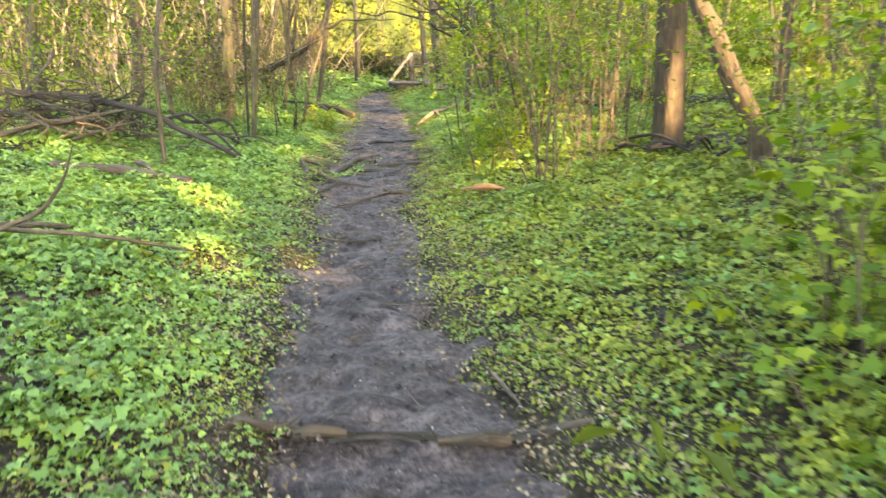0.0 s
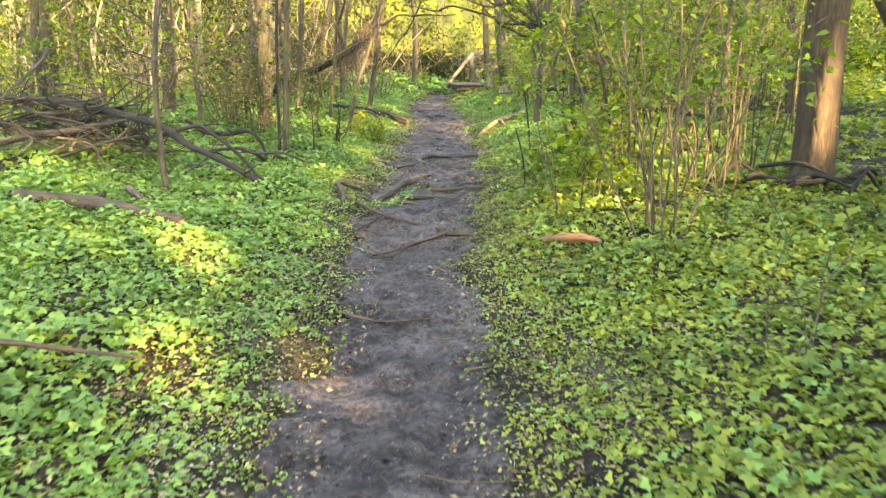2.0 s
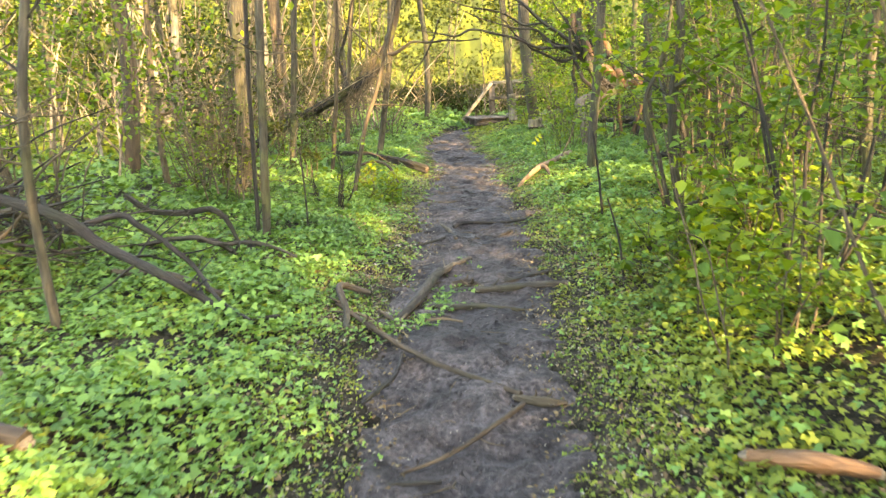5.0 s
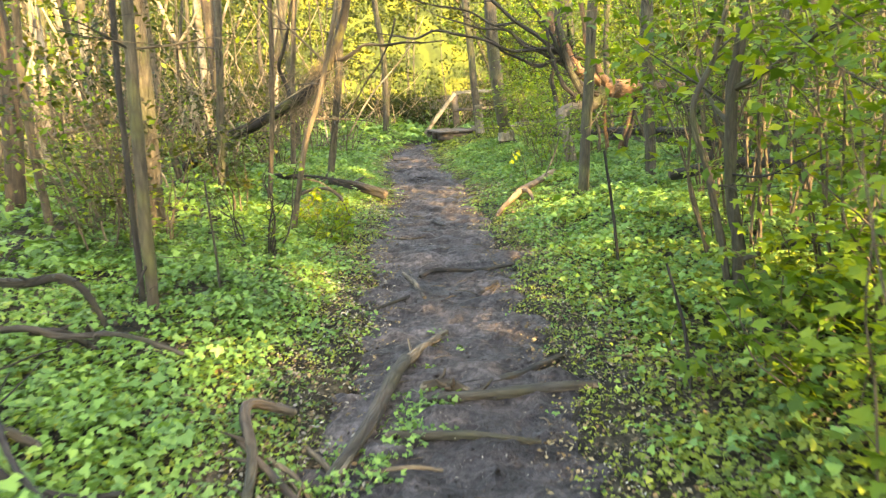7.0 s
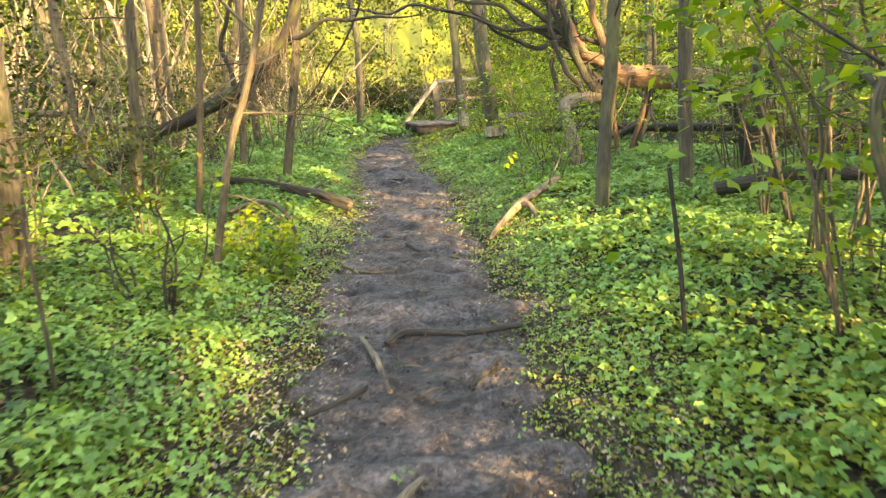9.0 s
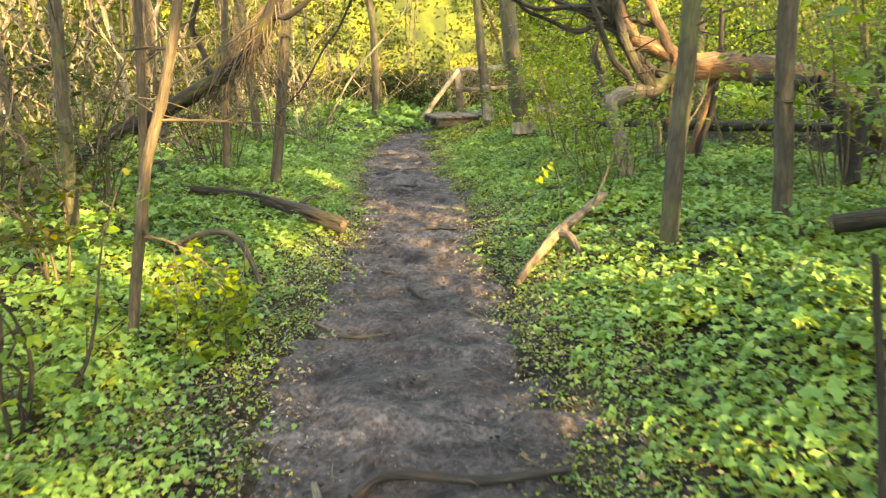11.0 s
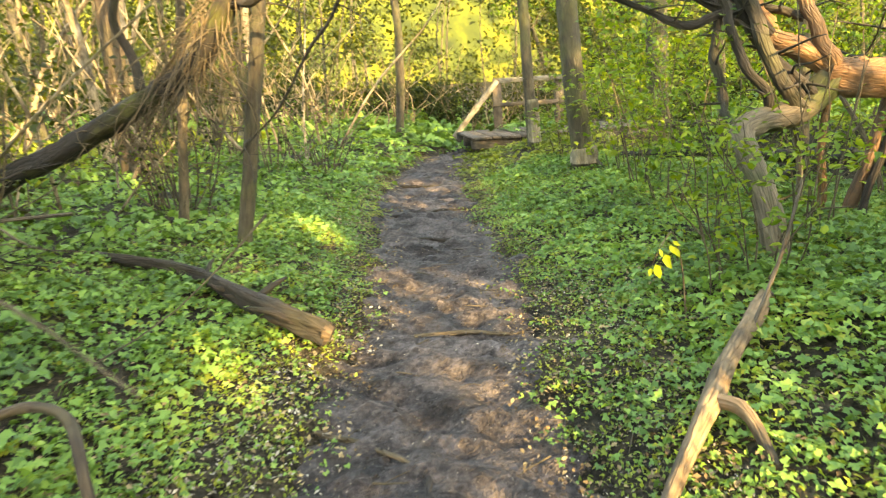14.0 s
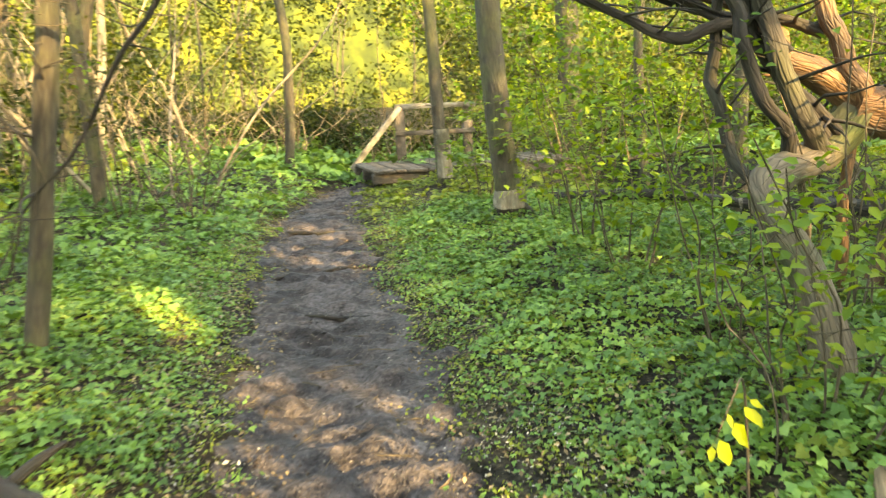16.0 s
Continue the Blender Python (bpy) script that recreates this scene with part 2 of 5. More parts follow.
# ---- mesh building ----
class Geo:
    def __init__(self):
        self.v, self.g, self.counts, self.idx, self.n = [], [], [], [], 0

    def add(self, verts, polys, grain=None):
        """polys: an array of equal-sized faces."""
        verts, polys = np.asarray(verts, float), np.asarray(polys, int)
        self.v.append(verts)
        self.g.append(verts if grain is None else grain)
        self.counts.append(np.full(len(polys), polys.shape[1]))
        self.idx.append((polys + self.n).ravel())
        self.n += len(verts)

    def tube(self, pts, radii, sides=9, rough=0.05, step=None, lobes=3, cap=True):
        pts = np.asarray(pts, float)
        radii = np.interp(np.linspace(0, 1, len(pts)), np.linspace(0, 1, len(radii)), radii)
        length = np.linalg.norm(np.diff(pts, axis=0), axis=1).sum()
        k = max(3, int(length / (step or max(0.05, 2.2 * radii.max()))) + len(pts))
        k = min(k, 60)
        t = np.linspace(0, len(pts) - 1, k)
        i = np.minimum(t.astype(int), len(pts) - 2)
        f = (t - i)[:, None]
        ext = np.vstack([2 * pts[0] - pts[1], pts, 2 * pts[-1] - pts[-2]])
        a, b, c, d = ext[i], ext[i + 1], ext[i + 2], ext[i + 3]
        p = 0.5 * (2 * b + (c - a) * f + (2 * a - 5 * b + 4 * c - d) * f ** 2 + (3 * b - a - 3 * c + d) * f ** 3)
        r = np.interp(t, np.arange(len(pts)), radii)
        tan = np.gradient(p, axis=0)
        tan /= np.linalg.norm(tan, axis=1)[:, None] + 1e-9
        ref = np.array([0, 0, 1.0]) if abs(tan[0][2]) < 0.8 else np.array([1.0, 0, 0])
        u = np.cross(tan[0], ref)
        us = []
        for q in tan:
            u = u - q * (u @ q)
            u = u / (np.linalg.norm(u) + 1e-9)
            us.append(u)
        us = np.array(us)
        ws = np.cross(tan, us)
        th = np.linspace(0, 2 * np.pi, sides, endpoint=False)
        s = np.concatenate([[0], np.cumsum(np.linalg.norm(np.diff(p, axis=0), axis=1))])
        ph = RNG.uniform(0, 6.28, 3)
        bulge = (np.sin(lobes * th[None] + ph[0] + 0.8 * s[:, None]) + np.sin(5 * th[None] + ph[1] - 1.3 * s[:, None]) + 1.4 * np.sin(s[:, None] / max(r.max() * 3, 0.02) + ph[2] + th[None]))
        rr = r[:, None] * (1 + rough * bulge + rough * 0.6 * RNG.normal(size=(k, sides)))
        v = p[:, None] + rr[..., None] * (np.cos(th)[None, :, None] * us[:, None] + np.sin(th)[None, :, None] * ws[:, None])
        off = RNG.uniform(0, 30, 3)
        rm = max(r.max(), 0.01)
        gr = np.stack([np.broadcast_to(np.cos(th) * rm, (k, sides)), np.broadcast_to(np.sin(th) * rm, (k, sides)), np.broadcast_to(s[:, None], (k, sides))], -1) + off
        j = np.arange(sides)
        q = [np.stack([j + m * sides, (j + 1) % sides + m * sides, (j + 1) % sides + (m + 1) * sides, j + (m + 1) * sides], 1) for m in range(k - 1)]
        v, gr = v.reshape(-1, 3), gr.reshape(-1, 3)
        self.add(v, np.vstack(q), gr)
        if cap:
            for m, order in ((0, -1), (k - 1, 1)):
                ring = np.arange(sides) + m * sides
                self.add(v[ring], np.arange(sides)[None, ::order], gr[ring])
        return p, r

    def leaves(self, at, size, tilt=0.5, wide=0.62, fold=0.16, full=True, aim=None):
        """Leaves at these places, tilt: how far their planes lean (radians, spread)."""
        at = np.asarray(at, float)
        n = len(at)
        if not n:
            return
        yaw = RNG.uniform(0, 2 * np.pi, n) if aim is None else aim
        lean = RNG.normal(-0.15, tilt, n)
        rollv = RNG.normal(0, tilt, n)
        a = np.stack([np.cos(yaw) * np.cos(lean), np.sin(yaw) * np.cos(lean), np.sin(lean)], 1)
        b0 = np.stack([-np.sin(yaw), np.cos(yaw), np.zeros(n)], 1)
        c0 = np.cross(a, b0)
        b = b0 * np.cos(rollv)[:, None] + c0 * np.sin(rollv)[:, None]
        c = np.cross(a, b)
        size = np.broadcast_to(size, n) * RNG.uniform(0.65, 1.3, n)
        L, W = size[:, None], (size * wide)[:, None]
        if full:
            shape = [(0, 0, 0), (0.28, 0.5, fold), (0.68, 0.36, fold * 0.8), (1, 0, -0.08)]
            shape += [(0.68, -0.36, fold * 0.8), (0.28, -0.5, fold)]
            faces = np.array([[0, 3, 2, 1], [0, 5, 4, 3]])
        else:
            shape = [(0, 0, 0), (0.42, 0.5, fold), (1, 0, 0), (0.42, -0.5, fold)]
            faces = np.array([[0, 2, 1], [0, 3, 2]])
        v = np.stack([at + a * L * (x - 0.3) + b * W * y + c * L * z for x, y, z in shape], 1)
        k = len(shape)
        f = faces[None] + (np.arange(n) * k)[:, None, None]
        self.add(v.reshape(-1, 3), f.reshape(-1, faces.shape[1]))

    def shaped(self, at, size, shape, faces, tilt, aim=None):
        """Leaves of a given outline: shape holds x along the leaf, y across and z, faces are triangles."""
        at = np.asarray(at, float)
        n = len(at)
        if not n:
            return
        yaw = RNG.uniform(0, 2 * np.pi, n) if aim is None else aim
        lean, rollv = RNG.normal(-0.2, tilt, n), RNG.normal(0, tilt, n)
        a = np.stack([np.cos(yaw) * np.cos(lean), np.sin(yaw) * np.cos(lean), np.sin(lean)], 1)
        b0 = np.stack([-np.sin(yaw), np.cos(yaw), np.zeros(n)], 1)
        c0 = np.cross(a, b0)
        b = b0 * np.cos(rollv)[:, None] + c0 * np.sin(rollv)[:, None]
        c = np.cross(a, b)
        size = (np.broadcast_to(size, n) * RNG.uniform(0.6, 1.35, n))[:, None]
        jit = RNG.normal(0, 0.05, (n, len(shape), 2))
        v = np.stack([at + size * (a * (x + jit[:, i, :1]) + b * (y + jit[:, i, 1:]) + c * z) for i, (x, y, z) in enumerate(shape)], 1)
        f = np.asarray(faces)[None] + (np.arange(n) * len(shape))[:, None, None]
        self.add(v.reshape(-1, 3), f.reshape(-1, 3))

    def trefoils(self, at, size, tilt=0.4, aim=None):
        """Leaves of three pointed leaflets that spring from one stalk."""
        shape, faces = [(0, 0, 0)], []
        for ang, ln in ((-1.15, 0.85), (0.0, 1.0), (1.15, 0.85)):
            k = len(shape)
            for x, y, z in ((0.45, 0.42, 0.06), (1.0, 0.0, -0.16), (0.45, -0.42, 0.06)):
                shape.append((ln * (x * math.cos(ang) - y * math.sin(ang)), ln * (x * math.sin(ang) + y * math.cos(ang)), z))
            faces += [(0, k + 1, k), (0, k + 2, k + 1)]
        self.shaped(at, size, shape, faces, tilt, aim)

    def maples(self, at, size, tilt=0.4):
        """Five-lobed leaves."""
        half = [(0.0, 0.36, -0.03), (0.2, 0.27, 0.05), (0.44, 0.56, -0.04), (0.55, 0.23, 0.05)]
        shape = [(0.3, 0, 0), (0.08, 0, 0.02)] + half + [(1.0, 0, -0.12)] + [(x, -y, z) for x, y, z in half[::-1]]
        self.shaped(at, size, shape, [(0, k + 1, k) if k < 10 else (0, 1, 10) for k in range(1, 11)], tilt)

    def box(self, m, sx, sy, sz, wear=0.0):
        """A board with slightly broken edges, m: its middle's pose."""
        bm = bmesh.new()
        bmesh.ops.create_cube(bm, size=1)
        bmesh.ops.scale(bm, vec=(sx, sy, sz), verts=bm.verts)
        bmesh.ops.bevel(bm, geom=bm.edges[:], offset=min(sx, sy, sz) * 0.12, segments=1, affect="EDGES")
        v = np.array([q.co[:] for q in bm.verts])
        o = np.argsort([-sx, -sy, -sz])
        gr = v[:, [o[1], o[2], o[0]]] + RNG.uniform(0, 20, 3)
        w = np.array([(m @ Vector(q))[:] for q in v]) + RNG.normal(0, wear, v.shape)
        base = self.n
        for face in bm.faces:
            ids = [q.index for q in face.verts]
            self.counts.append(np.array([len(ids)]))
            self.idx.append(np.array(ids) + base)
        self.v.append(w)
        self.g.append(gr)
        self.n += len(w)
        bm.free()

    def mesh(self, name, mat, smooth=True):
        me = bpy.data.meshes.new(name)
        if not self.v:
            return me
        v, g = np.vstack(self.v), np.vstack(self.g)
        counts, idx = np.concatenate(self.counts), np.concatenate(self.idx)
        me.vertices.add(len(v))
        me.vertices.foreach_set("co", v.astype(np.float32).ravel())
        me.loops.add(len(idx))
        me.loops.foreach_set("vertex_index", idx.astype(np.int32))
        me.polygons.add(len(counts))
        me.polygons.foreach_set("loop_start", np.concatenate([[0], np.cumsum(counts)[:-1]]).astype(np.int32))
        me.update(calc_edges=True)
        if smooth:
            me.polygons.foreach_set("use_smooth", np.ones(len(counts), bool))
        at = me.attributes.new("grain", "FLOAT_VECTOR", "POINT")
        at.data.foreach_set("vector", g.astype(np.float32).ravel())
        me.materials.append(mat)
        return me


def part(name, geo, mat, parent=None, label="", kind="", smooth=True):
    ob = new(name, geo.mesh(name, mat, smooth))
    if parent:
        ob.parent = parent
        if parent.type == "EMPTY":
            ob.matrix_parent_inverse = Matrix.Translation(-parent.location)
    return tagged(ob, label, kind=kind)


def thing(name, at, label, category, group=""):
    ob = new(name)
    ob.location = at
    ob.empty_display_size = 0.2
    return tagged(ob, label, category, group)


# sun flecks: x, y, z, width of the gap in the leaf roof through which the sun reaches them
FLECKS = [(-2.45, 17.25, 0.45, 0.4), (-4.2, 18.05, -0.15, 0.18), (-3.35, 16.8, -0.15, 0.13), (-3.5, 16.3, -0.15, 0.13), (-1.87, 5.4, -0.15, 0.24), (-2.5, 5.1, 0.0, 0.26), (-3.45, 6.8, 0.05, 0.3),
          (-0.8, 14.3, 0.1, 0.8), (0.2, 13.0, 0.1, 0.5), (-4.65, 14.1, 0.8, 0.25), (1.85, 9.35, 1.2, 0.12), (-0.75, 7.7, 0.05, 0.13),
          (-1.2, 20.0, 1.6, 0.6), (-0.9, 19.8, 0.6, 0.3), (-2.4, 16.0, 0.2, 0.25), (-1.5, 15.8, 0.3, 0.25), (-3.6, 10.3, 0.05, 0.24), (-3.4, 10.65, 0.0, 0.18), (-3.85, 12.4, 0.05, 0.22),
          (-4.2, 17.0, 0.1, 0.3), (-6.3, 16.0, 0.6, 0.2), (-5.3, 19.8, 0.2, 0.3), (-0.4, 8.6, 0.1, 0.2), (0.3, 10.2, 0.2, 0.45), (-0.75, 10.2, 0.05, 0.4), (-0.35, 9.5, 0.05, 0.35), (-0.5, 10.5, 0.4, 0.5), (0.0, 10.1, 0.7, 0.5), (-0.4, 11.9, 0.1, 0.6), (-1.6, 14.9, 0.1, 0.5),
          (-4.42, 14.45, 0.5, 0.3), (-4.3, 14.2, 1.2, 0.25), (-5.6, 15.7, 0.7, 0.2), (-2.5, 20.5, 0.9, 0.5), (-5.3, 18.3, 2.1, 0.5), (-4.6, 16.4, 0.1, 0.2)]


def shaded(p):
    """Those places that leave the flecks' gaps free."""
    keep = (p[:, 2] > 2.6) | (side(p[:, 0], p[:, 1])[0] > 0.12)       # nothing hangs into the way
    s = np.array(TO_SUN)
    for x, y, z, w in FLECKS:
        q = p - np.array([x, y, z])
        keep &= (np.linalg.norm(q - np.outer(q @ s, s), axis=1) > w) | (q @ s < 1.3)
    return p[keep]


def clear_of_flecks(x, y, height):
    """True where a trunk leaves the flecks' sunbeams free."""
    for fx, fy, fz, w in FLECKS:
        a = (x - fx) * SUN_AZ.x + (y - fy) * SUN_AZ.y
        off = abs((x - fx) * SUN_AZ.y - (y - fy) * SUN_AZ.x)
        if a > 2.5 and fz + a * SUN_UP < height and off < 0.32:
            return False
    return True


def open_spot(pick, height):
    for _ in range(40):
        x, y = pick()
        if clear_of_flecks(x, y, height):
            break
    return x, y


# ---- ground ----
def sheet(xs, ys, height):
    gx, gy = np.meshgrid(xs, ys)
    v = np.stack([gx.ravel(), gy.ravel(), height(gx, gy).ravel()], 1)
    nx, ny = len(xs), len(ys)
    i = np.arange(nx * ny).reshape(ny, nx)
    f = np.stack([i[:-1, :-1], i[:-1, 1:], i[1:, 1:], i[1:, :-1]], -1).reshape(-1, 4)
    return v, f


g = Geo()
xs = np.concatenate([[-600, -250, -120, -60, -35, -22], np.arange(-15, -8, 0.5), np.arange(-8, 4, 0.09), np.arange(4, 14, 0.5), [22, 35, 60, 120, 250, 600]])
ys = np.concatenate([[-600, -250, -120, -60, -30, -15], np.arange(-8, -1, 0.5), np.arange(-1, 31, 0.12), np.arange(31, 46, 0.7), [60, 120, 250, 600]])
g.add(*sheet(xs, ys, land))
tagged(part("ground", g, LITTER), "dark forest floor with leaf litter and roots", "ground", kind="structure")

# the trodden path lies in the ground's trough, its sides dip under the litter
g = Geo()
yy = np.concatenate([np.arange(-8, -0.5, 0.3), np.arange(-0.5, 29.6, 0.045)])
uu = np.linspace(-0.28, 1.28, 40)
left, right = np.interp(yy, PATH_Y, PATH_L), np.interp(yy, PATH_Y, PATH_R)
px = left[:, None] + (right - left)[:, None] * uu[None]
py = np.broadcast_to(yy[:, None], px.shape)
clods = np.zeros(px.shape)
for blur, amount in ((1, 0.024), (3, 0.045), (6, 0.055), (14, 0.07)):
    f = RNG.normal(0, 1, px.shape)
    for _ in range(blur):
        f = (f + np.roll(f, 1, 0) + np.roll(f, -1, 0) + np.roll(f, 1, 1) + np.roll(f, -1, 1)) / 5
    clods += amount * f
edge = np.clip((np.abs(uu - 0.5) - 0.42) / 0.34, 0, 1)[None]
pz = PATH_Z - 0.09 * edge ** 1.5 + 0.016 * wave(px, py, 5.0) + 0.012 * wave(px, py, 13.0, 1.0) + (0.014 + 0.014 * np.clip((py - 10) / 4, 0, 1)) * wave(px * 0.35, py, 19.0, 2.0) - 0.075 * np.clip((2.86 - py) / 0.09, 0, 1) + clods * (1 + 1.5 * edge)
i = np.arange(px.size).reshape(px.shape)
g.add(np.stack([px, py, pz], -1).reshape(-1, 3), np.stack([i[:-1, :-1], i[:-1, 1:], i[1:, 1:], i[1:, :-1]], -1).reshape(-1, 4))
tagged(part("path", g, MUD), "narrow dark muddy footpath trodden bare through the wood", "path", kind="structure")
g = Geo()
dy = np.arange(17, 60, 1.0)
dx = np.interp(dy, DITCH_Y, DITCH_X)
v = np.concatenate([np.stack([dx - 2.2, dy, np.full_like(dy, -0.8)], 1), np.stack([dx + 2.2, dy, np.full_like(dy, -0.8)], 1)])
k = len(dy)
g.add(v, np.stack([np.arange(k - 1), np.arange(k - 1) + k, np.arange(1, k) + k, np.arange(1, k)], 1))
tagged(part("water", g, WATER), "still dark water in a shallow forest ditch", "water", kind="structure")


# ---- ground plants ----
def scatter(x0, x1, y0, y1, per_m2):
    n = int((x1 - x0) * (y1 - y0) * per_m2)
    return RNG.uniform(x0, x1, n), RNG.uniform(y0, y1, n)


def rosettes(geo, x, y, leaves_each, spread, size, high, full):
    n = len(x)
    th = (RNG.uniform(0, 6.28, n)[:, None] + np.linspace(0, 6.28, leaves_each, endpoint=False)[None] + RNG.normal(0, 0.4, (n, leaves_each)))
    rad = spread * RNG.uniform(0.25, 1.1, (n, leaves_each))
    lx, ly = x[:, None] + rad * np.cos(th), y[:, None] + rad * np.sin(th)
    tall = (high * RNG.uniform(0.4, 1.25, n))[:, None] * RNG.uniform(0.45, 1.0, (n, leaves_each))
    lz = land(lx, ly) + tall * (0.8 + 0.45 * wave(lx, ly, 2.3, 4.0) + 0.4 * wave(lx, ly, 6.5, 1.0))
    geo.leaves(np.stack([lx, ly, lz], -1).reshape(-1, 3), size, 0.52, 0.6, 0.14, full, th.ravel())


def cover(x, y, thin):
    """Where herbs grow: sparse beside the path, with bare patches, denser away from it."""
    d, is_left = side(x, y)
    w = 0.5 + 0.35 * wave(x, y, 1.9, 3.0) + 0.3 * wave(x, y, 5.0, 0.5) + 0.3 * wave(x, y, 12.0, 2.5)
    bare = 0.14 * is_left * np.clip((y - 8) / 2, 0, 1) * np.clip((19 - y) / 2, 0, 1)
    p = np.clip((d - 0.02 - bare) / np.where(is_left, 0.32, 0.42), np.where(d > 0, 0.2, 0.09), 1) ** 0.7 * np.clip(0.8 + thin * (w - 0.42), 0.05, 1)
    wet = (np.abs(x - np.interp(y, DITCH_Y, DITCH_X)) < 1.6) & (y > 17)
    return (RNG.uniform(0, 1, len(x)) < p) & (d > -0.13) & ~wet


def herbs(geo, x, y, leaves_each, spread, size, high):
    """Tufts of three-fingered leaves on stalks, standing in uneven cushions."""
    n = len(x)
    th = RNG.uniform(0, 6.28, n)[:, None] + np.linspace(0, 6.28, leaves_each, endpoint=False)[None] + RNG.normal(0, 0.4, (n, leaves_each))
    rad = spread * RNG.uniform(0.2, 1.1, (n, leaves_each))
    lx, ly = x[:, None] + rad * np.cos(th), y[:, None] + rad * np.sin(th)
    hump = np.clip(0.75 + 0.45 * wave(lx, ly, 2.3, 4.0) + 0.4 * wave(lx, ly, 6.5, 1.0) + 0.3 * wave(lx, ly, 15.0, 2.0), 0.12, 2)
    lz = np.maximum(land(lx, ly), np.where(side(lx, ly)[0] < 0.03, PATH_Z, -9)) + (high * RNG.uniform(0.4, 1.25, n))[:, None] * RNG.uniform(0.35, 1.0, (n, leaves_each)) * hump + 0.008
    geo.trefoils(np.stack([lx, ly, lz], -1).reshape(-1, 3), size * (0.8 + 0.25 * np.clip(hump.ravel(), 0, 1.4)), 0.42, th.ravel())


def inner(x, y, x0, x1, y0, y1, soft):
    """Inside a stretch of the wood whose border is ragged."""
    r = RNG.normal(0, soft, len(x)) + soft * wave(x, y, 1.3, 5.0)
    return (x > x0 + r) & (x < x1 + r) & (y > y0 + r) & (y < y1 + r)


elder, low_herbs = Geo(), Geo()
x, y = scatter(-7.2, 2.4, 0.2, 25.6, 600)
k = cover(x, y, np.where(y > 13, 0.7, 1.1)) & inner(x, y, -5.8 - 0.8 * (y > 17), 1.7, 0.8, 24.5, 0.35)
x, y = x[k], y[k]
d, is_left = side(x, y)
# left tufts mostly take the skylight-cooled colour, right ones start with the sun-warmed
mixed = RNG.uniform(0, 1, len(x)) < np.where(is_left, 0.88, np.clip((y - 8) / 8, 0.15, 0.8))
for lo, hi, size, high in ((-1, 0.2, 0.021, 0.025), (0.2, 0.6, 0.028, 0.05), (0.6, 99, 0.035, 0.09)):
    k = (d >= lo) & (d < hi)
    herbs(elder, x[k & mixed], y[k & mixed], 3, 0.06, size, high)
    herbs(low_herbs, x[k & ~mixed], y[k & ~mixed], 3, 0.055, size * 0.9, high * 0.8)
x, y = scatter(-11.5, 6.5, -0.5, 34, 46)
k = cover(x, y, 0.5) & ~inner(x, y, -5.5 - 0.8 * (y > 17), 1.5, 1.0, 24.2, 0.35) & inner(x, y, -10.8, 5.6, 0.0, 33, 0.6)
x, y = x[k], y[k]
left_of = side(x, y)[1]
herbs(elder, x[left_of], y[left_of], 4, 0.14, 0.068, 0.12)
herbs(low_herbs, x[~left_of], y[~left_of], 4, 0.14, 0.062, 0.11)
x, y = scatter(-30, 24, -12, 46, 10)
k = cover(x, y, 0.4) & ~inner(x, y, -10.2, 5.2, 0.4, 32.5, 0.6)
rosettes(low_herbs, x[k], y[k], 5, 0.3, 0.21, 0.15, False)
x, y = scatter(-18, 8, 29, 41, 18)
k = cover(x, y, 0.3)
herbs(elder, x[k], y[k], 4, 0.2, 0.15, 0.3)
for x, y, k in ((-2.5, 10.15, 60), (-2.62, 9.75, 40), (-2.85, 9.4, 40), (-2.62, 11.05, 20)):
    herbs(elder, RNG.normal(x, 0.09, k), RNG.normal(y, 0.14, k), 4, 0.05, 0.024, 0.055)
x, y = scatter(-7, 1.5, 0.5, 28, 420)
d, is_left = side(x, y)
k = (d > -0.06) & (d < 0.9) & (RNG.uniform(0, 1, len(x)) < 0.55 - 0.25 * wave(x, y, 4.0, 1.5))
rosettes(low_herbs, x[k], y[k], 5, 0.05, 0.024, 0.022, False)
tagged(part("ground_elder", elder, ELDER_SKY_TINT), "dense carpet of fresh green three-leaved woodland herbs", "ground plants", kind="stuff")
tagged(part("ground_cover", low_herbs, HERB_SUN_TINT), "low carpet of small yellow-green woodland herbs", "ground plants", kind="stuff")

g = Geo()
x, y = scatter(-7, 3, 0.3, 29, 340)
d, is_left = side(x, y)
k = (d > -0.25) & (RNG.uniform(0, 1, len(x)) < np.where(d < 1.0, 0.95, 0.4))
g.leaves(np.stack([x[k], y[k], np.maximum(land(x[k], y[k]), np.where(d[k] < 0.05, PATH_Z, -9)) + 0.026], 1), 0.03, 0.35, 0.6, 0.1, False)
tagged(part("fallen_leaves", g, DRY), "dry brown and straw fallen leaves along the path", "leaf litter", kind="stuff")
g = Geo()
x, y = scatter(-7, 1.5, 0.3, 29, 620)
d, is_left = side(x, y)
k = (d > -1) & (d < 0.5) & (RNG.uniform(0, 1, len(x)) < np.clip(0.08 + 1.8 * (d + 0.25), 0.06, 1))
g.leaves(np.stack([x[k], y[k], np.maximum(land(x[k], y[k]), np.where(d[k] < 0.05, PATH_Z, -9)) + 0.024], 1), 0.016, 0.3, 0.5, 0.1, False)
x, y = scatter(-4.8, -2.4, 9.0, 18.8, 480)
d, is_left = side(x, y)
k = is_left & (d > -0.25) & (d < 0.5) & (RNG.uniform(0, 1, len(x)) < 0.55 - 1.2 * np.abs(d - 0.08))
g.leaves(np.stack([x[k], y[k], np.maximum(land(x[k], y[k]), np.where(d[k] < 0.05, PATH_Z, -9)) + 0.026], 1), 0.03, 0.35, 0.55, 0.1, False)
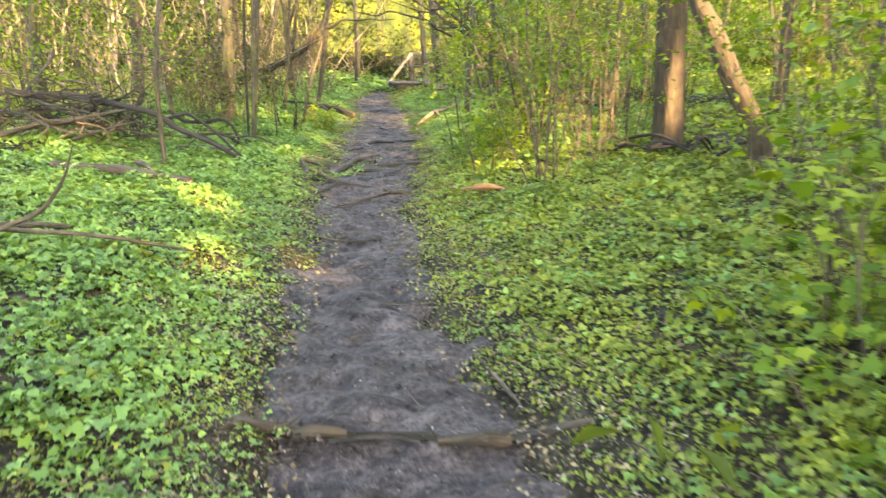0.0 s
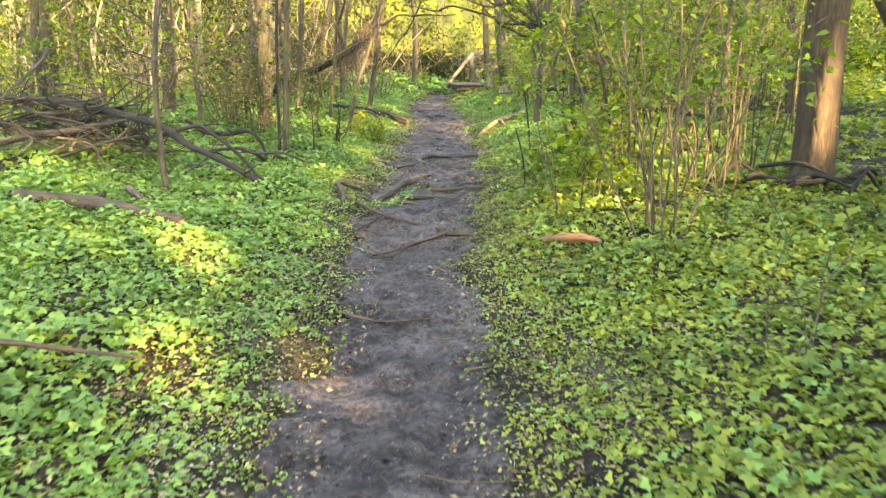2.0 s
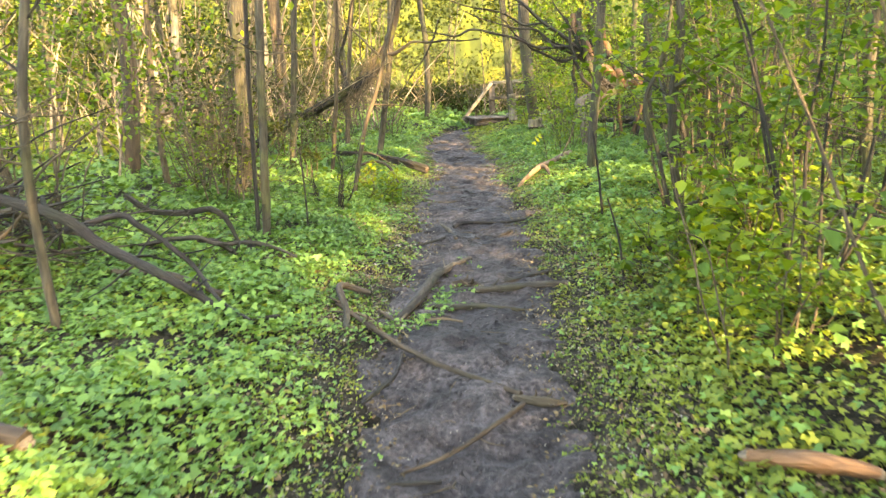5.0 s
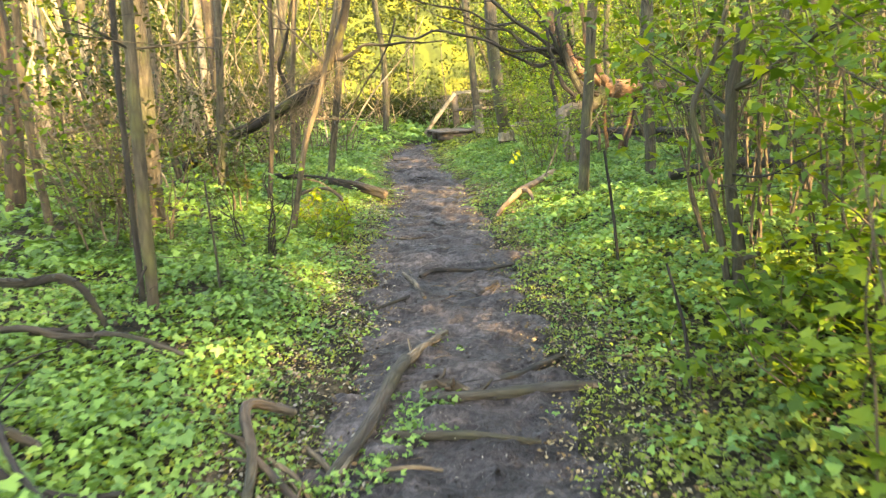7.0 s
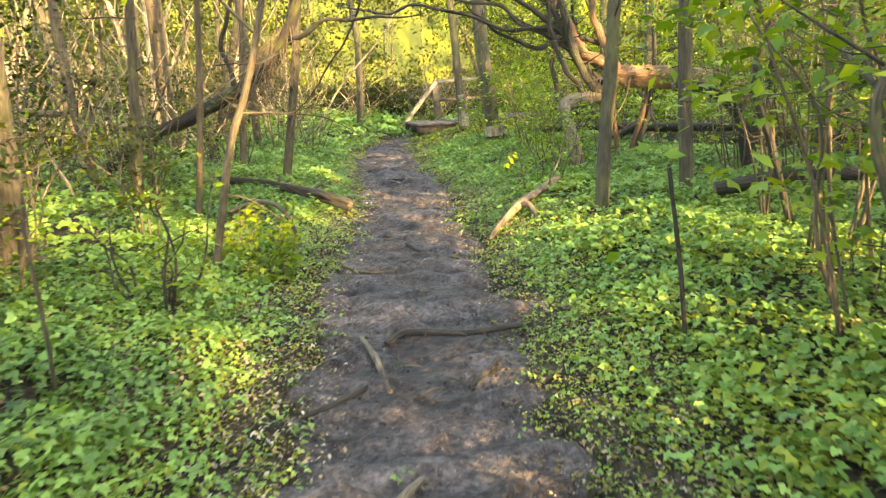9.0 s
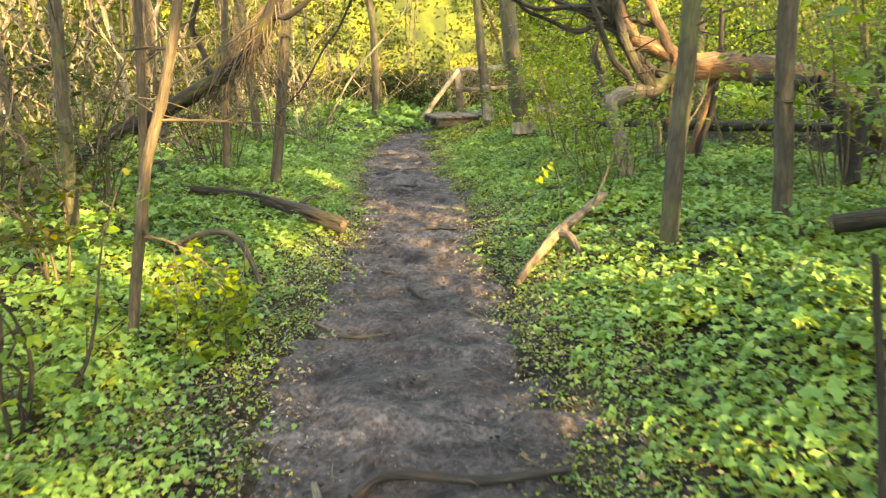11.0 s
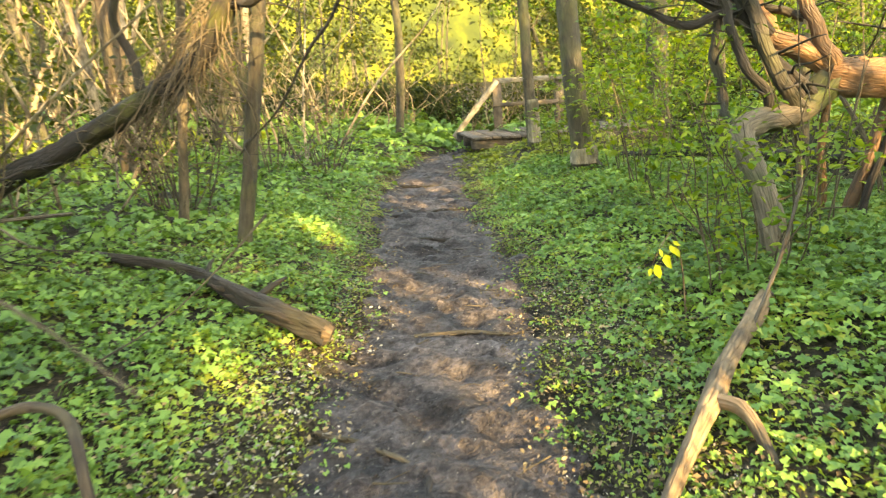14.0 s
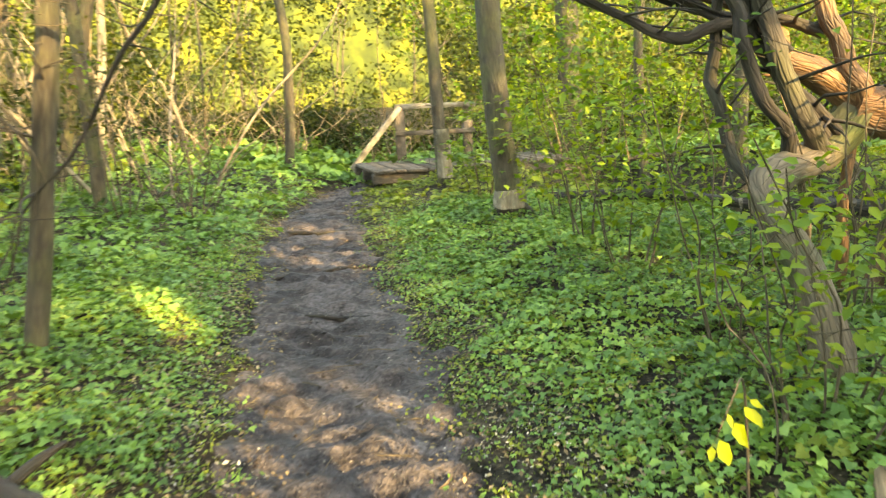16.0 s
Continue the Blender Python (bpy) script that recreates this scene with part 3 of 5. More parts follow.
tagged(part("litter_chips", g, CHIP), "pale chips of wood and leaf on the mud", "leaf litter", kind="stuff")


# ---- trees and shrubs ----
STANDING = []                             # each tree with its trunk's line, for the dead twigs


def side_shoots(geo, p, r, count, reach, rise, start=0.3, thick=0.35, sides=5):
    """Crooked side shoots along a stem; gives their ends."""
    tips = []
    for _ in range(count):
        i = int(RNG.uniform(start, 0.97) * (len(p) - 1))
        a = RNG.uniform(0, 6.28)
        ln = reach * RNG.uniform(0.5, 1.2)
        d = np.array([math.cos(a), math.sin(a), rise * RNG.uniform(0.3, 1.4)])
        pts = [p[i]]
        for q in range(3):
            d = d + RNG.normal(0, 0.22, 3)
            pts.append(pts[-1] + d / np.linalg.norm(d) * ln / 3)
        geo.tube(pts, [r[i] * thick, r[i] * thick * 0.6, 0.003], sides, 0.06, step=0.16, cap=False)
        tips += [(pts[-2] + pts[-1]) / 2, pts[-1], pts[2]]
    return np.array(tips) if tips else np.zeros((0, 3))


def spray(tips, each, spread, flat=0.4):
    n = len(tips) * each
    return np.repeat(tips, each, 0) + RNG.normal(0, 1, (n, 3)) * np.array([spread, spread, spread * flat])


def tree(pts, radii, label, mat=BARK_GREY, limbs=5, reach=2.0, crown=700, leaf_size=0.12, start=0.55, sides=12, leaves=None, name="tree", group="", low=0, flare=1.35, rough=0.05):
    base = np.array([pts[0][0], pts[0][1], ground_at(pts[0][0], pts[0][1])])
    t = thing(name, base, label, "tree", group)
    pts = [np.array(p, float) for p in pts]
    pts[0][2] = base[2] - 0.15
    g = Geo()
    p, r = g.tube(pts, radii, sides, rough, step=0.3)
    if flare > 1 and radii[0] > 0.1:
        for q in range(4):
            a = RNG.uniform(0, 6.28)
            e = base + np.array([math.cos(a), math.sin(a), 0]) * radii[0] * 2.0
            g.tube([base + (0, 0, radii[0] * 1.2), base + (e - base) * 0.55 + (0, 0, radii[0] * 0.35), e - (0, 0, 0.06)], [radii[0] * 0.5, radii[0] * 0.42, radii[0] * 0.2], 7, 0.05)
    part("trunk", g, mat, t)
    STANDING.append((t, p, r, mat))
    tips = []
    for _ in range(limbs):
        g = Geo()
        i = int(RNG.uniform(start, 0.98) * (len(p) - 1))
        a = RNG.uniform(0, 6.28)
        ln = reach * RNG.uniform(0.6, 1.3)
        d = np.array([math.cos(a), math.sin(a), RNG.uniform(0.3, 0.9)])
        q = [p[i]]
        for _s in range(4):
            d = d + RNG.normal(0, 0.2, 3)
            q.append(q[-1] + d / np.linalg.norm(d) * ln / 4)
        fine = np.array([q[m] + (q[m + 1] - q[m]) * f for m in range(4) for f in (0, 0.33, 0.67)])
        if len(shaded(fine)) < len(fine):
            tips.append(np.array(q[1:]) + RNG.normal(0, 0.5, (4, 3)))
            continue
        pp, rr = g.tube(q, [r[i] * 0.55, r[i] * 0.35, 0.008], 7, 0.06, step=0.3)
        tips.append(side_shoots(g, pp, rr, 5, ln * 0.45, 0.4))
        part("limb", g, mat, t)
    if crown and tips:
        tips = np.vstack(tips)
        g = Geo()
        g.leaves(shaded(spray(tips, max(1, crown // len(tips)), 0.45 * max(1, reach / 2), 0.6)), leaf_size, 0.6, 0.65, 0.1, False)
        part("crown", g, leaves or SPRING, t)
    return t


def bush(x, y, stems, height, spread, label, leaves=SPRING, n_leaves=600, leaf_size=0.06, thick=0.012, mat=TWIG, low=0.25, name="shrub", category="shrub", lean=(0, 0), layer=0.35, shoots=4, full=True, group=""):
    """A clump of thin stems from one foot, leaves in loose layers on the side shoots."""
    z = ground_at(x, y)
    t = thing(name, (x, y, z), label, category, group)
    tips = []
    for _ in range(stems):
        a = RNG.uniform(0, 6.28)
        h = height * RNG.uniform(0.6, 1.05)
        o = np.array([math.cos(a), math.sin(a), 0]) * spread * RNG.uniform(0.3, 1.1) + np.array([*lean, 0])
        foot = np.array([x, y, z - 0.06]) + np.array([math.cos(a), math.sin(a), 0]) * min(0.26, 0.035 * stems) * RNG.uniform(0.2, 1)
        mid = foot + o * 0.35 + np.array([0, 0, h * 0.5]) + RNG.normal(0, 0.1, 3) * spread
        top = foot + o + np.array([0, 0, h]) + RNG.normal(0, 0.07, 3) * spread
        g = Geo()
        p, r = g.tube([foot, (foot + mid) / 2 + RNG.normal(0, 0.03, 3), mid, (mid + top) / 2 + RNG.normal(0, 0.06, 3), top], [thick * RNG.uniform(0.7, 1.4), thick * 0.75, 0.003], 6, 0.04, step=0.15, cap=False)
        tips.append(side_shoots(g, p, r, shoots, height * 0.22, 0.45, low, 0.5, 4))
        part("stem", g, mat, t)
    tips = np.vstack(tips)
    g = Geo()
    at = shaded(spray(tips, max(1, n_leaves // max(1, len(tips))), height * 0.07, layer))
    if full and leaf_size >= 0.07:
        g.maples(at, leaf_size)
    else:
        g.leaves(at, leaf_size, 0.42, 0.62, 0.12, full)
    part("foliage", g, leaves, t)
    return t


def log(pts, radii, label, mat=BARK_DARK, name="log", category="log", sides=10, stubs=0, end=WOOD_PALE, rough=0.07, cut=True):
    """A fallen log or stick, with the bared wood of its broken ends."""
    g = Geo()
    p, r = g.tube(pts, radii, sides, rough, cap=True)
    t = thing(name, Vector(p[len(p) // 2]) - Vector((0, 0, float(r.max()))), label, category)
    body = part("stem", g, mat, t)
    for _ in range(stubs):
        g = Geo()
        i = int(RNG.uniform(0.15, 0.9) * (len(p) - 1))
        d = RNG.normal(0, 1, 3)
        d[2] = abs(d[2]) * 0.5
        d /= np.linalg.norm(d)
        ln = RNG.uniform(2, 5) * r[i]
        g.tube([p[i], p[i] + d * ln * 0.6, p[i] + d * ln + RNG.normal(0, 0.02, 3)], [r[i] * 0.45, r[i] * 0.35, r[i] * 0.15], 6, 0.06)
        part("stub", g, mat, body)
    if cut and radii[0] > 0.02:
        for a, b, q in ((p[0], p[1], r[0]), (p[-1], p[-2], r[-1])):
            if q < 0.015:
                continue
            d = (a - b) / np.linalg.norm(a - b)
            g = Geo()
            g.tube([a - d * 0.02, a + d * 0.004, a + d * 0.012 + RNG.normal(0, 0.003, 3)], [q * 0.9, q * 0.88, q * 0.7], sides, 0.08)
            part("broken_end", g, end, body, "splintered pale wood")
    return t


def up(x, y, h, dx=0.0, dy=0.0, wob=0.06, n=6):
    """A standing stem's line: foot, height, lean over that height."""
    return [np.array([x + dx * k / (n - 1), y + dy * k / (n - 1), h * k / (n - 1)]) + (RNG.normal(0, wob, 3) if k else 0) for k in range(n)]


# ---- trees that stand along the path ----
tree(up(1.66, 9.55, 11, 0.15, 0, 0.06), [0.2, 0.17, 0.16, 0.14, 0.1, 0.05], "broad brown-barked tree with a flared foot", BARK_BROWN, sides=20, crown=300)
tree([(2.5, 8.4, 0), (2.42, 8.4, 0.5), (2.14, 8.4, 1.05), (1.89, 8.4, 1.57), (1.69, 8.45, 1.95), (1.5, 8.6, 2.7), (1.4, 8.9, 5)], [0.13, 0.125, 0.115, 0.11, 0.1, 0.08, 0.05], "crooked leaning tree with patchy sunlit bark", BARK_BROWN, sides=12, limbs=4, crown=200)
tree(up(-5.88, 13.5, 11, 0.85, 0, 0.04), [0.115, 0.1, 0.098, 0.09, 0.07, 0.035], "broad forest tree with mottled brown-grey bark", BARK_GREY, sides=16, crown=300)
tree(up(-4.44, 10.98, 9, 0.8, 0.1, 0.05), [0.04, 0.036, 0.034, 0.03, 0.025, 0.015], "slender young tree with grey bark", sides=10, crown=200, limbs=3)
tree(up(-4.58, 8.4, 7, 0.3, 0.1, 0.05), [0.0304, 0.0272, 0.024, 0.0224, 0.016, 0.008], "slim grey sapling standing in herbs", sides=8, limbs=3, crown=150, flare=0)
tree(up(-4.55, 11.05, 8, 0.5, 0.1, 0.04), [0.021, 0.02, 0.02, 0.018, 0.014, 0.008], "thin dark stem close beside a slender tree", BARK_DARK, sides=8, flare=0, limbs=3, crown=150)
tree([(-4.68, 14.08, 0), (-4.42, 14.1, 0.95), (-4.22, 14.1, 1.43), (-4.08, 14.1, 1.85), (-3.9, 14.2, 2.8), (-4.0, 14.4, 5)], [0.033, 0.0297, 0.0264, 0.0251, 0.0198, 0.0099], "leaning sunlit tan stem with split bark", TWIG, sides=10, flare=0, limbs=3, crown=150)
tree(up(-5.75, 18.84, 12, 1.5, 0.1, 0.04), [0.064, 0.059, 0.0574, 0.0533, 0.041, 0.0246], "straight slim grey tree beside the path", BARK_GREY, sides=12, flare=0, limbs=4, crown=250)
tree(up(-6.35, 15.95, 11, 1.0, 0.1, 0.05), [0.0525, 0.0488, 0.045, 0.0413, 0.0375, 0.0225], "tree with pale sunlit patches on its bark", BARK_GREY, sides=12, limbs=4, crown=250)
tree(up(-5.6, 15.75, 8, 0.9, 0.0, 0.05), [0.034, 0.0313, 0.0286, 0.0272, 0.0204, 0.0136], "slim young brown tree", BARK_BROWN, sides=9, flare=0, limbs=3, crown=200)
tree(up(-6.6, 19.3, 8, 1.0, 0.3, 0.06), [0.05, 0.045, 0.042, 0.04, 0.03, 0.02], "thin tan tree among dead twigs", TWIG, sides=9, flare=0, limbs=3, crown=200)
tree(up(-1.52, 15.85, 11, 0.65, 0, 0.05), [0.0648, 0.0612, 0.0585, 0.054, 0.045, 0.027], "grey-brown tree with sun-touched foot", BARK_GREY, sides=12, limbs=4, crown=250)
tree(up(-0.65, 16.2, 11, 0.1, 0.2, 0.05), [0.07, 0.066, 0.062, 0.06, 0.05, 0.03], "slim grey forest tree", BARK_GREY, sides=11, limbs=4, crown=250)
t = tree([(-0.68, 11.5, 0), (-0.66, 11.5, 0.35), (-0.71, 11.52, 0.8), (-0.72, 11.5, 1.3), (-0.66, 11.5, 1.8), (-0.72, 11.6, 3), (-0.7, 11.7, 7)], [0.05, 0.038, 0.036, 0.036, 0.034, 0.03, 0.015], "young crooked twin-stemmed tree with low leaves", BARK_GREY, sides=12, start=0.12, limbs=6, reach=1.0, crown=500, leaf_size=0.08, rough=0.1)
g = Geo()
p, r = g.tube([(-0.7, 11.49, -0.02), (-0.77, 11.47, 0.42), (-0.84, 11.45, 0.78), (-0.95, 11.43, 1.25), (-0.82, 11.43, 1.58), (-0.74, 11.4, 2.2), (-0.8, 11.4, 3.4)], [0.026, 0.022, 0.02, 0.019, 0.017, 0.012, 0.005], 9, 0.1)
side_shoots(g, p, r, 7, 0.5, 0.5, 0.6, 0.4)
part("stem", g, BARK_GREY, t)
tree([(-0.14, 14.6, 0), (-0.34, 14.6, 0.77), (-0.48, 14.6, 1.26), (-0.35, 14.6, 1.72), (-0.19, 14.6, 2.14), (0.0, 14.7, 4)], [0.03, 0.03, 0.028, 0.026, 0.02, 0.01], "crooked forked sapling with dark bark", BARK_DARK, sides=8, flare=0, limbs=4, reach=0.9, start=0.3, crown=150, leaf_size=0.07)
tree(up(-2.98, 23.15, 13, -0.6, 0.2, 0.04), [0.144, 0.128, 0.124, 0.115, 0.09, 0.05], "stout grey tree with a gnawed pale foot", BARK_GREY, sides=20, crown=400, rough=0.03)
tree(up(-3.95, 26.4, 12, -0.7, 0.2, 0.04), [0.1, 0.09, 0.085, 0.08, 0.07, 0.04], "slim tree gnawed to a pale waist near its foot", BARK_GREY, sides=12, crown=300, flare=0)
tree(up(-1.35, 32.0, 14, -1.0, 0.2, 0.05), [0.27, 0.25, 0.24, 0.22, 0.18, 0.06], "large dark tree beyond the ditch", BARK_GREY, sides=16, crown=400)
tree(up(-9.4, 22.6, 12, -0.3, 0.2, 0.05), [0.16, 0.15, 0.14, 0.12, 0.09, 0.05], "broad sunlit tree with mottled bark", BARK_BROWN, sides=14, crown=400)
tree(up(-11.0, 25.0, 12, 0.1, 0.2, 0.05), [0.1, 0.09, 0.085, 0.08, 0.07, 0.04], "pale-barked tree in full sun", BARK_PALE, sides=12, crown=300)
for x, y, h, r, dx, mt in ((-8.2, 24.0, 11, 0.09, -0.3, BARK_GREY), (-7.3, 29.5, 12, 0.1, 0.2, BARK_GREY), (0.3, 25.6, 11, 0.1, 0.3, BARK_GREY), (1.6, 19.2, 10, 0.08, 0.4, BARK_GREY),
                        (3.0, 16.2, 10, 0.07, -0.2, BARK_BROWN), (1.4, 13.2, 9, 0.05, 0.5, BARK_GREY), (3.6, 11.8, 10, 0.1, 0.2, BARK_BROWN), (-7.6, 10.6, 9, 0.06, 0.3, BARK_GREY),
                        (-8.4, 14.6, 10, 0.12, 0.3, BARK_BROWN), (-7.6, 17.2, 9, 0.06, -0.4, TWIG), (-9.8, 18.4, 10, 0.08, 0.5, BARK_PALE), (3.2, 22.5, 12, 0.14, 0.2, BARK_GREY),
                        (-8.8, 12.2, 10, 0.1, 0.1, BARK_BROWN), (-7.0, 13.4, 9, 0.045, -0.2, TWIG), (-12.5, 20.5, 11, 0.1, 1.2, BARK_PALE), (-14.0, 24.5, 11, 0.11, -1.5, BARK_PALE), (-10.5, 28.0, 11, 0.08, 1.4, BARK_PALE),
                        (-0.2, 29.5, 11, 0.1, -0.6, BARK_GREY), (4.6, 27.5, 12, 0.13, 0.2, BARK_GREY)):
    tree(up(x, y, h, dx, RNG.normal(0, 0.3), 0.08), [r, r * 0.9, r * 0.85, r * 0.7, r * 0.5, r * 0.25], "slim forest tree standing among undergrowth", mt, sides=10, limbs=4, crown=250, group="trees of the wood")

# gnawed wood at the feet of two trees
for x, y, r, z0, h in ((-2.98, 23.15, 0.178, 0.08, 0.2), (-3.95, 26.4, 0.115, 0.1, 0.75)):
    z = ground_at(x, y) + z0
    g = Geo()
    g.tube([(x, y, z), (x, y, z + h * 0.5), (x - 0.01, y, z + h)], [r, r * 1.02, r * 0.93], 14, 0.07)
    tagged(part("gnawed_wood", g, BARK_PALE), "pale gnawed wood ring on a tree foot", "tree wound")


# ---- fallen and dead trees ----
def branch_part(t, pts, radii, mat, name="branch", sides=8, shoots=0, reach=0.5):
    g = Geo()
    if name in ("limb", "branch"):
        q = [np.array(pts[0], float)]
        for a, b in zip(pts[:-1], pts[1:]):
            a, b = np.array(a, float), np.array(b, float)
            q += [(a + b) / 2 + RNG.normal(0, 0.055, 3) * min(0.5, np.linalg.norm(b - a)), b + RNG.normal(0, 0.012, 3)]
        pts = q
    p, r = g.tube(pts, radii, sides, 0.09, step=0.1)
    if shoots:
        side_shoots(g, p, r, shoots, reach, 0.1, 0.1, 0.4, 4)
    return part(name, g, mat, t), p, r


t = thing("leaning_trunk", (-8.1, 18.5, ground_at(-8.1, 18.5)), "leaning dead trunk with yellow-green moss and hanging twigs", "fallen tree")
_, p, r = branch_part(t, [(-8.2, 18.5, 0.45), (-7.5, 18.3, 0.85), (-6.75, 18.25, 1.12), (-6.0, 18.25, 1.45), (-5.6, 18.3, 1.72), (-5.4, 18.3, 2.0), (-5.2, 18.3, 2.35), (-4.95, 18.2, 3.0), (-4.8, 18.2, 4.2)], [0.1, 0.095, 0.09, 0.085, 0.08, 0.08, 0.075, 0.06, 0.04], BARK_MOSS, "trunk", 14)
branch_part(t, [(-5.35, 18.3, 2.05), (-5.1, 18.2, 2.05), (-4.7, 18.1, 2.25), (-4.1, 18.1, 2.22), (-3.5, 18.2, 2.2)], [0.035, 0.03, 0.02, 0.008], BARK_DARK)
branch_part(t, [(-6.1, 18.25, 1.5), (-6.2, 18.2, 2.0), (-5.95, 18.1, 2.5), (-5.7, 18.0, 3.2)], [0.04, 0.03, 0.025, 0.01], BARK_DARK)
for k in range(46):
    i = int(RNG.uniform(0.3, 0.62) * (len(p) - 1))
    a, ln = RNG.uniform(0, 6.28), RNG.uniform(0.4, 1.0)
    e = p[i] + np.array([0.5 * math.cos(a) - 0.15, 0.4 * math.sin(a), -0.75]) * ln
    branch_part(t, [p[i], (p[i] + e) / 2 + RNG.normal(0, 0.07, 3), e], [0.008, 0.006, 0.002], TWIG, "twig", 4)

t = thing("dead_tree", (-1.65, 18.35, ground_at(-1.65, 18.35)), "fallen barkless orange-brown tree with twisted bare limbs", "fallen tree")
branch_part(t, [(-1.58, 18.25, -0.1), (-1.64, 18.4, 0.3), (-1.7, 18.6, 0.62), (-1.77, 18.95, 0.9), (-1.62, 19.15, 0.98), (-1.4, 19.4, 1.0), (-1.2, 19.6, 1.05), (-0.98, 19.72, 1.25)], [0.075, 0.085, 0.08, 0.085, 0.09, 0.1, 0.115, 0.13], BARK_PEEL, "stem", 14)
branch_part(t, [(2.2, 21.4, 0.0), (1.2, 20.7, 0.75), (0.3, 20.2, 1.12), (-0.4, 19.85, 1.26), (-0.8, 19.7, 1.28), (-1.0, 19.7, 1.32)], [0.16, 0.16, 0.155, 0.15, 0.15, 0.12], WOOD_BARE, "trunk", 16)
branch_part(t, [(-0.85, 19.72, 1.28), (-1.08, 19.7, 1.4), (-1.41, 19.7, 1.62), (-1.58, 19.7, 1.84), (-1.7, 19.75, 2.1), (-1.9, 19.8, 2.6)], [0.13, 0.09, 0.088, 0.085, 0.08, 0.06], WOOD_BARE, "limb", 12, 2, 0.5)
branch_part(t, [(-0.95, 19.68, 1.34), (-1.06, 19.66, 1.55), (-1.2, 19.66, 1.8), (-1.3, 19.7, 2.1), (-1.35, 19.7, 2.7)], [0.06, 0.055, 0.055, 0.05, 0.04], WOOD_BARE, "limb", 10)
branch_part(t, [(-1.25, 19.5, 1.05), (-1.4, 19.4, 1.25), (-1.55, 19.4, 1.5), (-1.62, 19.4, 1.75), (-1.7, 19.4, 2.1), (-1.75, 19.4, 2.7)], [0.06, 0.055, 0.055, 0.05, 0.05, 0.04], BARK_LOG, "limb", 10)
branch_part(t, [(-1.5, 19.35, 1.05), (-1.67, 19.2, 1.36), (-1.82, 19.2, 1.72), (-1.9, 19.2, 2.0), (-1.98, 19.2, 2.5)], [0.038, 0.038, 0.035, 0.032, 0.025], BARK_DARK, "limb", 9, 4, 0.4)
branch_part(t, [(-1.8, 19.05, 0.98), (-1.86, 19.35, 1.2), (-1.91, 19.5, 1.52), (-1.86, 19.55, 1.85), (-1.72, 19.6, 2.5)], [0.028, 0.035, 0.035, 0.03, 0.025], BARK_DARK, "limb", 9, 4, 0.4)
branch_part(t, [(-1.1, 19.6, 1.15), (-1.32, 19.5, 1.33), (-1.65, 19.5, 1.66), (-2.05, 19.5, 1.97), (-2.58, 19.5, 2.32), (-3.4, 19.5, 2.56), (-4.1, 19.5, 2.88)], [0.036, 0.036, 0.034, 0.03, 0.024, 0.016, 0.006], BARK_DARK, "limb", 8, 16, 0.7)
branch_part(t, [(-1.6, 19.6, 1.85), (-1.8, 19.5, 1.82), (-2.03, 19.5, 1.73), (-2.35, 19.5, 1.83), (-2.7, 19.5, 2.05), (-3.0, 19.5, 2.3), (-3.4, 19.5, 2.7)], [0.03, 0.034, 0.034, 0.026, 0.022, 0.016, 0.008], BARK_DARK, "limb", 8, 14, 0.6)
branch_part(t, [(-1.2, 19.7, 1.75), (-1.5, 19.7, 1.85), (-1.8, 20.2, 1.95), (-2.3, 19.9, 2.1), (-2.9, 19.7, 2.5)], [0.036, 0.033, 0.03, 0.022, 0.01], BARK_DARK, "limb", 8, 12, 0.6)
branch_part(t, [(-0.95, 19.8, 1.3), (-1.2, 19.85, 1.5), (-1.5, 19.9, 1.9), (-1.6, 19.8, 2.4)], [0.04, 0.035, 0.03, 0.02], BARK_DARK, "limb", 8, 4, 0.5)
for pts, q in (([(-1.47, 19.5, 1.64), (-1.85, 19.5, 2.0), (-2.37, 19.5, 2.47), (-2.89, 19.5, 2.89), (-3.56, 19.5, 3.33), (-4.34, 19.5, 3.73)], 0.038),
               ([(-1.85, 19.4, 1.99), (-2.53, 19.4, 2.0), (-3.11, 19.4, 2.28), (-3.81, 19.4, 2.44), (-4.47, 19.4, 2.41), (-4.93, 19.4, 2.53)], 0.028),
               ([(-2.38, 19.6, 2.48), (-2.82, 19.6, 2.46), (-3.31, 19.6, 2.75), (-4.01, 19.6, 2.95), (-4.82, 19.6, 3.26)], 0.022),
               ([(-1.23, 19.5, 1.15), (-1.65, 19.5, 1.68), (-1.85, 19.5, 2.2), (-2.06, 19.5, 2.54), (-2.3, 19.5, 2.97)], 0.035)):
    branch_part(t, pts, [q, q * 0.9, q * 0.7, q * 0.3], BARK_DARK, "limb", 8, 7, 0.5)
for pts, rr, mt in (([(-1.0, 19.8, -0.15), (-0.98, 19.75, 0.3), (-1.02, 19.7, 0.7), (-1.0, 19.7, 1.1)], 0.035, WOOD_BARE), ([(-0.82, 19.8, -0.1), (-0.74, 19.8, 0.3), (-0.62, 19.8, 0.65), (-0.5, 19.85, 1.2)], 0.055, WOOD_BARE),
                    ([(-0.74, 19.7, -0.1), (-0.66, 19.72, 0.35), (-0.54, 19.76, 0.7), (-0.46, 19.8, 1.3), (-0.45, 19.75, 1.9)], 0.035, BARK_DARK), ([(-1.15, 19.9, 0.0), (-1.1, 20.0, 0.5), (-1.25, 19.9, 1.1)], 0.03, WOOD_PALE), ([(-0.2, 20.6, -0.1), (-0.3, 20.7, 0.5), (-0.6, 21.0, 1.2)], 0.025, TWIG)):
    branch_part(t, pts, [rr, rr * 0.9, rr * 0.8], mt, "prop_root", 9)
